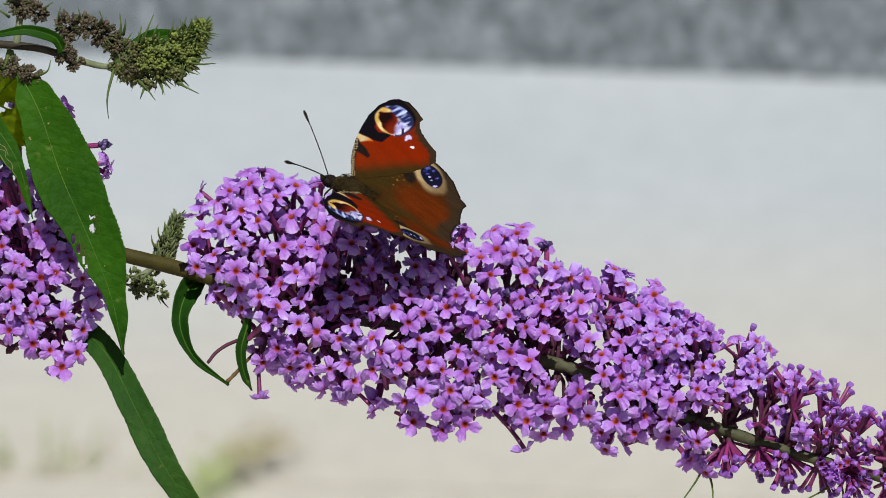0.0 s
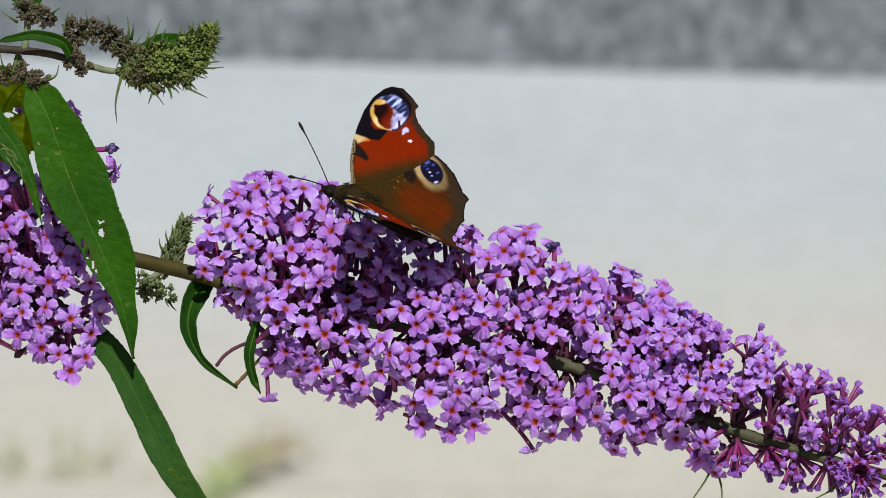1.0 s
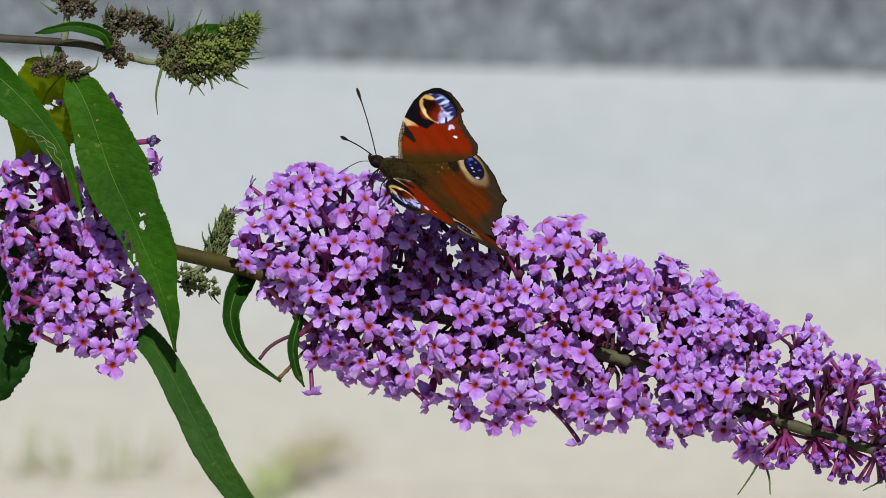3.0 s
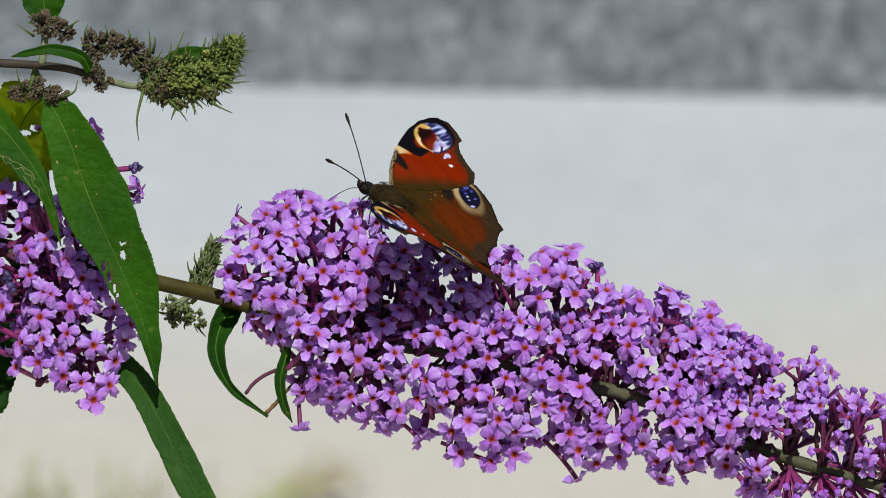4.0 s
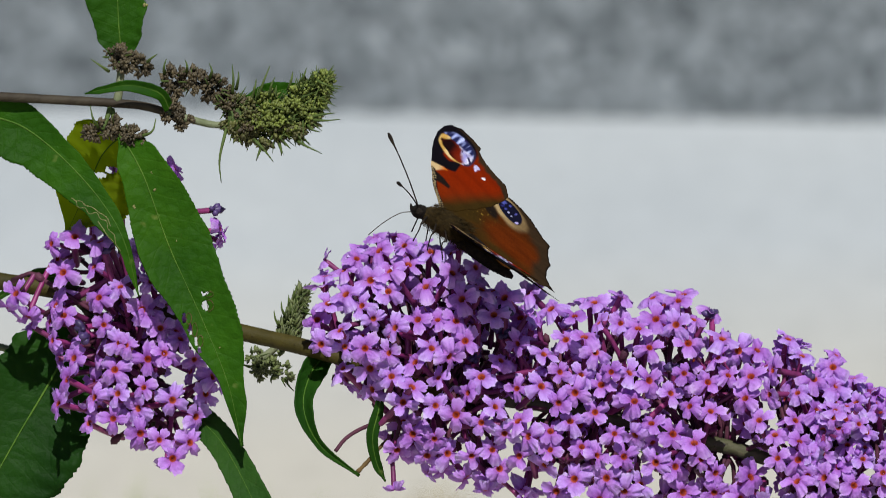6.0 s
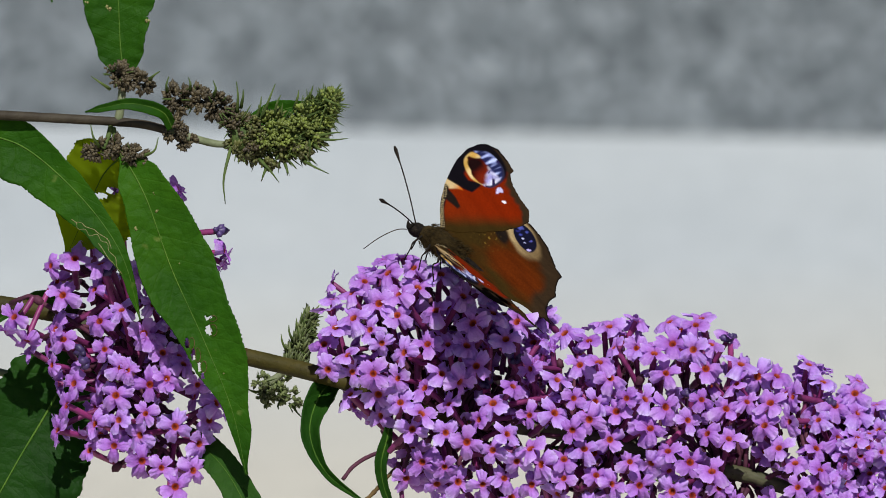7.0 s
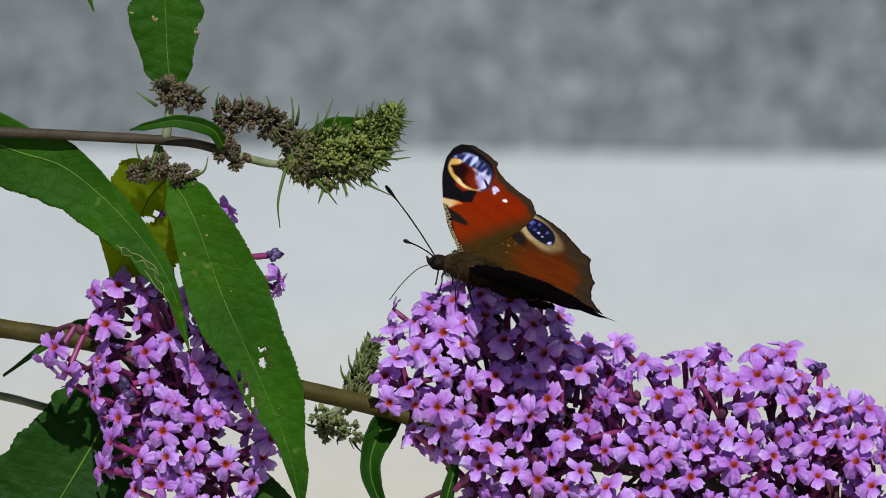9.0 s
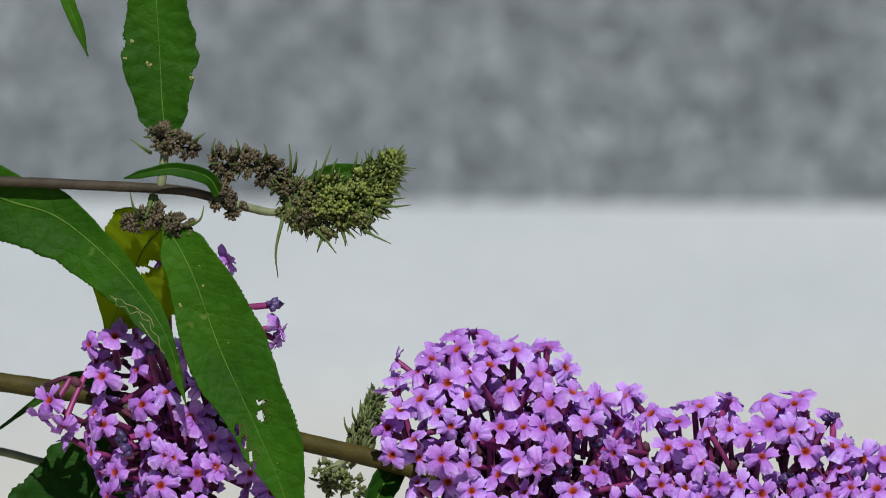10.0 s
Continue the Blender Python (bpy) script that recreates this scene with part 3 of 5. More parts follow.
def rear_florets(ob, outline, axis, holes, deep, count, seed, size=1.0):
    """The crowd of flowers on the far side of a spike, too many to tell apart, joined into one mesh."""
    rnd = random.Random(seed)
    xs, ys = [p[0] for p in outline], [p[1] for p in outline]
    base = ob.matrix_world.inverted() @ PLAN
    verts, faces, reach, kinds = [], [], [], []
    placed = 0
    while placed < count:
        x, y = rnd.uniform(min(xs), max(xs)), rnd.uniform(min(ys), max(ys))
        if not inside(outline, x, y) or any((x - hx) ** 2 + (y - hy) ** 2 < hr * hr for hx, hy, hr in holes):
            continue
        placed += 1
        cx, cy, h = axis(x, y)
        dx, dy = (x - cx) / h, (y - cy) / h
        bulge = math.sqrt(max(0.0, 1 - min(1.0, math.hypot(dx, dy)) ** 2))
        way = Vector((dx + rnd.gauss(0, 0.35), -dy + rnd.gauss(0, 0.35), rnd.uniform(-0.9, 0.35))).normalized()
        m = base @ Matrix.Translation(q(x, y, -deep * bulge * rnd.uniform(0.1, 0.9) - 2)) @ way.to_track_quat("Z", "Y").to_matrix().to_4x4() @ pose(0, 0, 0, 0, 0, rnd.uniform(0, 360)) @ Matrix.Scale(size * rnd.uniform(0.85, 1.1), 4)
        for me, kind in ((rnd.choice(FLARES), 0), (rnd.choice(TUBES), 1)):
            n = len(verts)
            verts += [m @ v.co for v in me.vertices]
            reach += [d.value for d in me.attributes["reach"].data] if kind == 0 else [0.5] * len(me.vertices)
            faces += [tuple(n + k for k in f.vertices) for f in me.polygons]
            kinds += [kind] * len(me.polygons)
    me = bpy.data.meshes.new("rear_bloom")
    me.from_pydata(verts, [], faces)
    me.attributes.new("reach", "FLOAT", "POINT").data.foreach_set("value", reach)
    me.materials.append(PETAL)
    me.materials.append(TUBE)
    me.polygons.foreach_set("material_index", kinds)
    me.polygons.foreach_set("use_smooth", [True] * len(faces))
    tagged(part("rear_bloom", me, None, ob), kind="stuff")


def branchlets(ob, ends, rnd, radius=0.48):
    """Thin branched stalks between the axis and the florets, in one mesh."""
    bm = bmesh.new()
    base = ob.matrix_world.inverted() @ PLAN
    for end, root in ends:
        mid = end.lerp(root, 0.5) + Vector((rnd.uniform(-1, 1), rnd.uniform(-1, 1), rnd.uniform(-1, 1))) * 0.0015
        add_tube(bm, curve_points([root.lerp(end, 0.12), mid, end], 5), [radius * 0.0012, radius * 0.001, radius * 0.0009, radius * 0.0009, radius * 0.001], 5)
        add_bead(bm, end, 0.00075 * rnd.uniform(0.8, 1.3), rnd, 1.6, end - root)
    bm.transform(base)
    tagged(part("branchwork", bm, STALKS, ob), kind="stuff")


# ---- the long spike on which the butterfly feeds ----
AXIS_LINE = [(330, 472), (420, 500), (540, 548), (700, 575), (850, 608), (960, 638), (1040, 662), (1210, 735), (1310, 772), (1440, 812), (1568, 848), (1720, 900), (1800, 930)]
TOP_LINE = [(326, 420), (344, 342), (400, 305), (470, 294), (550, 300), (590, 320), (631, 352), (670, 390), (700, 402), (750, 404), (790, 402), (850, 394), (915, 390), (960, 420), (1000, 454), (1080, 462),
            (1150, 488), (1195, 540), (1240, 560), (1340, 604), (1420, 648), (1800, 800)]
LOW_LINE = [(330, 470), (350, 525), (400, 540), (440, 600), (480, 660), (540, 680), (610, 705), (660, 712), (700, 730), (740, 770), (800, 772), (850, 745), (885, 730), (930, 770),
            (1000, 760), (1060, 800), (1130, 790), (1190, 790), (1250, 845), (1300, 862), (1350, 850), (1450, 868), (1800, 990)]
FIRST_DOME = [(432, 434), (463, 447), (418, 479), (377, 448), (378, 509), (494, 501), (533, 434), (525, 479), (459, 523), (532, 526), (529, 572), (576, 469), (601, 525), (525, 627),
              (547, 649), (466, 645), (476, 566), (656, 547), (407, 335), (455, 388), (515, 380), (385, 352), (440, 322), (525, 325), (360, 405), (490, 345), (560, 360)]
SECOND_DOME = [(657, 655), (707, 644), (759, 639), (795, 691), (744, 692), (715, 713), (733, 747), (781, 763), (822, 753), (780, 586), (748, 556), (759, 528), (806, 523), (784, 490),
               (822, 445), (791, 542), (727, 522), (843, 568), (735, 469), (811, 620), (869, 537), (843, 568), (869, 484), (869, 603), (928, 578)]
THIRD_DOME = [(902, 558), (964, 586), (923, 526), (1039, 601), (1064, 624), (1099, 603), (1100, 559), (1067, 663), (1100, 666), (1027, 531), (851, 452), (878, 438), (824, 446),
              (915, 410), (940, 440), (985, 470), (1164, 678), (1203, 666), (1233, 688), (1189, 708), (1144, 736), (967, 719), (873, 669), (1158, 519), (1110, 500), (1230, 590), (1040, 490),
              (1070, 800), (1000, 760), (930, 745), (1040, 740), (1088, 745), (1122, 768), (1182, 778), (962, 772), (850, 702)]


SPENT = [(572, 392), (620, 400), (700, 432), (745, 450), (752, 500), (690, 528), (630, 518), (588, 470)]


def main_axis(x, y):
    a = at_line(AXIS_LINE, x)
    h = (a - at_line(TOP_LINE, x)) if y < a else (at_line(LOW_LINE, x) - a)
    node = min((520, 775, 965, 1140), key=lambda n: abs(n - x)) if x < 1200 else x
    return x + (node - x) * 0.55, a, max(25.0, h)


def openness(x, y):
    return 1.0 if x < 1020 else max(0.0, 1.0 - (x - 1020) * 0.0004 - max(0, x - 1180) / 280)


def build_long_spike():
    ob = thing("flower_spike", q(330, 472), "long drooping spike of lilac-purple flowers with orange throats", "flower", "flower spikes")
    stalk(ob, "stem", [(-300, 340, -6), (-208, 357, -6), (-41, 387, -6), (218, 451, -4), (352, 486, 0), (540, 548, 0)], 1.75, 1.6, STEM, "smooth olive-green stem", n=40)
    stalk(ob, "axis", [(x, y, 1) for x, y in AXIS_LINE[2:]], 1.6, 1.0, AXIS, "grey-green flower axis", 0.12, 3, n=60)
    rnd = random.Random(21)
    top = [p for p in TOP_LINE if p[0] < 1260]
    low = [p for p in LOW_LINE if p[0] < 1260]
    holes = [(690, 588, 30), (985, 642, 40), (1015, 655, 32), (1220, 742, 32), (1250, 748, 34), (1285, 765, 26), (735, 445, 9), (640, 452, 6), (604, 492, 7), (870, 720, 12), (1180, 560, 14), (995, 700, 24), (880, 775, 30), (420, 600, 40), (640, 640, 10), (400, 375, 10)]
    ends = flower_head(ob, FIRST_DOME + SECOND_DOME + THIRD_DOME, top + low[::-1], main_axis, holes, 30, 13.0, 5, keep=openness, most=285, bare=SPENT)
    rear_florets(ob, top + low[::-1], main_axis, holes, 13.0, 120, 6)
    rear_florets(ob, SPENT, main_axis, holes, 9.0, 16, 7)
    # flowers turned upwards, and a few faded ones, where the butterfly feeds
    for k in range(32):
        x, y = rnd.uniform(565, 750), rnd.uniform(385, 525)
        if not inside(SPENT, x, y):
            continue
        foot = q(650 + rnd.uniform(-60, 60), 560 + rnd.uniform(-30, 10), rnd.uniform(0, 3))
        tip = q(x, y, rnd.uniform(1, 8))
        if k % 9 == 0:
            wilted(ob, tip, foot, rnd, 0.9)
        else:
            way = (tip - foot).normalized() + Vector((rnd.gauss(0, 0.25), rnd.gauss(0, 0.2), rnd.gauss(0, 0.2)))
            m = ob.matrix_world.inverted() @ PLAN @ Matrix.Translation(tip) @ way.to_track_quat("Z", "Y").to_matrix().to_4x4() @ pose(0, 0, 0, 0, 0, rnd.uniform(0, 360)) @ Matrix.Scale(rnd.uniform(0.75, 1.0), 4)
            part("tube", rnd.choice(TUBES), None, part("half_open_floret", rnd.choice(CUPS[:2] + FLARES[:4]), None, ob, m=m))
            ends.append((tip - way.normalized() * 0.0095, foot))
    # single flowers that hang clear of the rest
    for x, y, w, way in ((459, 708, 3, (0.0, -1, 0.15)), (930, 798, 2, (0.5, -0.8, 0.2)), (665, 728, 2, (0.6, -0.7, 0.2)), (510, 682, 0, (-0.7, -0.6, 0.2)), (605, 712, 1, (0.1, -1, 0.3)), (1165, 500, 0, (0.45, 0.8, 0.3)), (1105, 488, 0, (0.2, 1, 0.2))):
        ends.append((floret(ob, q(x, y, w), Vector(way), 0.85, rnd), q(x - way[0] * 60, y + way[1] * 130, 0)))
    # whorls of small stalked clusters towards the tip: buds, half-open and a few open flowers
    base = ob.matrix_world.inverted() @ PLAN
    for nx in (1120, 1172, 1226, 1282, 1336, 1392, 1448, 1504, 1560):
        nx += rnd.uniform(-8, 8)
        a = at_line(AXIS_LINE, nx)
        ripe = max(0.0, 1 - (nx - 1120) / 340)
        for c in range(10):
            turn = (-1.25, -0.75, -0.3, 0.1, 0.5, 0.95, 1.5, 2.3, 3.0, 3.9)[c] + rnd.uniform(-0.2, 0.2)
            lift, side = math.cos(turn), math.sin(turn)
            if 1180 < nx < 1400 and side > 0.9:
                continue
            room = (a - at_line(TOP_LINE, nx)) * 1.0 if lift > 0 else (at_line(LOW_LINE, nx) - a) * 0.95
            room = max(46.0, room * abs(lift) + 70 * abs(side) * (1 - abs(lift)))
            lean = rnd.uniform(0.0, 0.4)
            out = Vector((lean, lift, side)).normalized()
            root = q(nx, a, 0)
            hub = root + out * (max(12.0, (room - 44) * (rnd.uniform(0.55, 0.98) if lift > 0.4 else rnd.uniform(0.35, 1.0))) * UNIT)
            ends.append((hub, root))
            for _ in range(7):
                way = (out + Vector((rnd.gauss(0.1, 0.45), rnd.gauss(0, 0.42), rnd.gauss(0.15, 0.4)))).normalized()
                tall, size = rnd.choice(BUDS), rnd.uniform(0.78, 1.0) * (1.0 if nx < 1450 else 0.9)
                tip = hub + way * (tall["reach"] * size * 0.001)
                if tip.z > 0 and math.hypot(tip.x / UNIT + 784 - 1246, 441 - tip.y / UNIT - 742) < 30:
                    continue
                chance = rnd.random()
                if chance < ripe * 0.7 and lift > -0.3:
                    ends.append((floret(ob, tip, (way + Vector((0, 0, 0.45))).normalized(), rnd.uniform(0.66, 0.9), rnd), hub))
                elif chance < 0.30 * ripe + 0.26 and lift > -0.6:
                    m = base @ Matrix.Translation(tip) @ way.to_track_quat("Z", "Y").to_matrix().to_4x4() @ pose(0, 0, 0, 0, 0, rnd.uniform(0, 90)) @ Matrix.Scale(rnd.uniform(0.72, 0.95), 4)
                    part("tube", TUBES[rnd.randint(0, 1)], None, part("half_open_floret", rnd.choice(CUPS), None, ob, m=m))
                else:
                    m = base @ Matrix.Translation(tip) @ way.to_track_quat("Z", "Y").to_matrix().to_4x4() @ pose(0, 0, 0, 0, 0, rnd.uniform(0, 90)) @ Matrix.Scale(size, 4)
                    part("bud", tall, None, ob, m=m)
    for x, y, w in ((342, 440, 0), (968, 436, 2), (590, 500, 5), (1120, 540, 6), (640, 425, 6), (905, 520, 4)):
        wilted(ob, q(x, y, w), q(max(x, 420), at_line(AXIS_LINE, x), 0), rnd)
    branchlets(ob, ends, rnd)
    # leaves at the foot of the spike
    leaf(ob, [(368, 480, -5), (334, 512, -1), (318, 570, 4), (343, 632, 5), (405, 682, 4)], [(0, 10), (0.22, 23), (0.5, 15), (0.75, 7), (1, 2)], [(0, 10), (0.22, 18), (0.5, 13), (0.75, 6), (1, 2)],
         LEAF_SHADE, "curled green leaf with a dry tip, shade in its colour", fold=0.9, seed=4)
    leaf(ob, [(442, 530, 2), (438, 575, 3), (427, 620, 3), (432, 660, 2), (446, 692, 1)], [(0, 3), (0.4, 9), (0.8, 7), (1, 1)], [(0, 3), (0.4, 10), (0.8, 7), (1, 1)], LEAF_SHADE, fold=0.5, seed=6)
    stalk(ob, "petiole", [(470, 590, -2), (415, 605, 0), (385, 622, 2), (368, 642, 4)], 0.42, 0.36, STALKS)
    stalk(ob, "petiole", [(480, 600, -2), (440, 636, 0), (420, 658, 2), (402, 676, 4)], 0.34, 0.42, SCORCH, knots=0.15)
    for a, b in (((1255, 800, 0), (1205, 890, 3)), ((1480, 850, 2), (1425, 885, 4)), ((1245, 820, 0), (1262, 890, 2)), ((1485, 850, 0), (1488, 900, 1)), ((890, 655, 6), (840, 650, 9)), ((800, 660, 4), (840, 668, 10))):
        mid = tuple((i + j) / 2 + d for i, j, d in zip(a, b, (6, 0, 0)))
        stalk(ob, "bract", [a, mid, b], 0.35, 0.12, BRACT, n=8)
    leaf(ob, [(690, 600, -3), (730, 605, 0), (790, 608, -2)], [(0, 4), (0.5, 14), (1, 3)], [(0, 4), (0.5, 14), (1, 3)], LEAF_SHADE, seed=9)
    return ob


# ---- the spike that hangs behind the long leaf ----
LEFT_SHOWN = [(-40, 292), (-62, 350), (-13, 342), (-76, 402), (-61, 418), (-138, 382), (-5, 391), (4, 435), (75, 415), (94, 442), (107, 485), (39, 467), (19, 506), (-48, 487),
              (-82, 459), (64, 535), (-17, 551), (164, 548), (127, 458), (30, 373), (74, 491), (30, 465), (65, 412), (100, 482), (53, 570), (90, 620), (150, 585), (140, 625), (22, 545), (178, 520),
              (-60, 520), (-75, 560), (-25, 590), (15, 585), (110, 650), (60, 610)]
LEFT_OUTLINE = [(-85, 285), (-10, 268), (45, 280), (70, 330), (125, 400), (160, 470), (195, 550), (160, 590), (125, 640), (100, 660), (63, 615), (0, 590), (-37, 605), (-72, 563), (-100, 480),
                (-120, 425), (-110, 380), (-80, 345)]


def left_axis(x, y):
    s = min(1.0, max(0.0, (y - 290) / 370))
    return 5 + 85 * s, y * 0.75 + 470 * 0.25, 110 + 10 * s


def build_hanging_spike():
    ob = thing("flower_spike", q(-35, 390), "short hanging spike of lilac-purple flowers behind a long leaf", "flower", "flower spikes")
    rnd = random.Random(31)
    stalk(ob, "axis", [(-41, 387, -5), (-10, 430, -4), (30, 500, -3), (80, 590, -2), (105, 645, -1)], 1.3, 0.6, AXIS, n=24, knots=0.1)
    stalk(ob, "petiole", [(27, 185, 3), (31, 240, 2), (34, 290, 0), (30, 340, -3)], 0.75, 0.6, TUBE, n=12)
    holes = [(-20, 300, 8), (12, 485, 8), (45, 520, 8), (-100, 440, 14), (130, 540, 8), (30, 600, 12), (-140, 420, 8)]
    ends = flower_head(ob, LEFT_SHOWN, LEFT_OUTLINE, left_axis, holes, 39, 10.0, 8, size=0.98)
    for x, y, w, way in ((124, 190, 4, (0.85, 0.25, 0.15)), (20, 192, 4, (-0.8, 0.5, 0.3)), (194, 288, 3, (0.95, 0.1, 0.2)), (190, 308, 1, (0.9, -0.45, 0.1)), (-150, 410, 4, (-0.7, -0.7, 0.3)), (-118, 425, 4, (-0.3, -0.9, 0.4)), (200, 530, 0, (0.8, -0.3, 0.4)), (100, 665, 2, (0, -0.9, 0.4))):
        ends.append((floret(ob, q(x, y, w), Vector(way), 0.92, rnd), q(40 if y < 420 else x - 30, y + 40 if y < 420 else y - 60, -3)))
    base = ob.matrix_world.inverted() @ PLAN
    for x, y, w in ((10, 300, 6), (15, 310, 7), (-25, 455, 7), (30, 305, 5), (-30, 440, 6), (5, 318, 8), (181, 257, 2)):
        wilted(ob, q(x, y, w), q(60, y + 12 if x > 100 else 430, -3), rnd)
    branchlets(ob, ends, rnd)
    leaf(ob, [(120, 560, -4), (187, 625, 6), (243, 730, 14), (284, 815, 17), (340, 900, 17), (405, 985, 17)], [(0, 10), (0.12, 24), (0.5, 29), (0.8, 22), (1, 2)], [(0, 10), (0.12, 23), (0.5, 27), (0.8, 20), (1, 2)],
         LEAF_BACK, "long narrow leaf showing its dull underside", rib=0.14, fold=0.15, seed=12, long=90)
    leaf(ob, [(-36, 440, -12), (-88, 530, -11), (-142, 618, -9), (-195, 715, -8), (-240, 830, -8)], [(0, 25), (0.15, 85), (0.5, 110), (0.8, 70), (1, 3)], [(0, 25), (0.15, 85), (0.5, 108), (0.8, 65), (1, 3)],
         LEAF_SHADE, "broad green leaf hanging in the shade, its colour darkened for it", rib=0.5, fold=0.12, seed=13, long=80)
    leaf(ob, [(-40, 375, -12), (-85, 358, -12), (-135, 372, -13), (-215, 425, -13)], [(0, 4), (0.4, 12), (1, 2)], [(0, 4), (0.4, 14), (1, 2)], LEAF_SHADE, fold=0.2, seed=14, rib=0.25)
    return ob


# ---- the budding shoot above ----
TWIG_AT = 13


def bud_cluster(parent, x, y, w, rx, ry, count, mat, seed, bead=0.3, knot=0.0010):
    """Small buds gathered in knots over an oval."""
    rnd = random.Random(seed)
    bm = bmesh.new()
    each = 13
    for _ in range(max(3, count // each)):
        v = Vector((rnd.gauss(0, 1), rnd.gauss(0, 1), rnd.gauss(0, 1))).normalized() * rnd.uniform(0.5, 0.95)
        hub = q(x + v.x * rx, y - v.y * ry, w + v.z * rx / 8.5)
        for _ in range(each):
            d = (Vector((rnd.gauss(0, 0.6), rnd.gauss(0, 0.6), rnd.gauss(0, 0.6))) + v + Vector((0.45, 0.12, 0.2))).normalized()
            add_bead(bm, hub + d * knot * rnd.uniform(0.55, 1.05), bead * 0.001 * rnd.uniform(0.65, 1.25), rnd, rnd.uniform(1.5, 3.0), d)
    bm.transform(parent.matrix_world.inverted() @ PLAN)
    return tagged(part("cyme", bm, mat, parent), kind="stuff")


def needles(parent, spots, count, length, seed):
    """Fine pointed sepals that bristle from the buds, in one mesh."""
    rnd = random.Random(seed)
    bm = bmesh.new()
    for _ in range(count):
        x, y, w, rx, ry = rnd.choice(spots)
        a = rnd.uniform(0, 6.28)
        d = Vector((math.cos(a) + 0.35, math.sin(a), rnd.uniform(-0.3, 0.8))).normalized()
        p = q(x + math.cos(a) * rx * 0.85, y - math.sin(a) * ry * 0.85, w + rnd.uniform(-1.5, 1.5))
        ln = length * 0.001 * rnd.uniform(0.6, 1.4)
        add_tube(bm, [p - d * 0.0006, p + d * ln * 0.5, p + d * ln], [0.00015, 0.00012, 0.00003], 4)
    bm.transform(parent.matrix_world.inverted() @ PLAN)
    tagged(part("bristle", bm, BRACT, parent), kind="stuff")


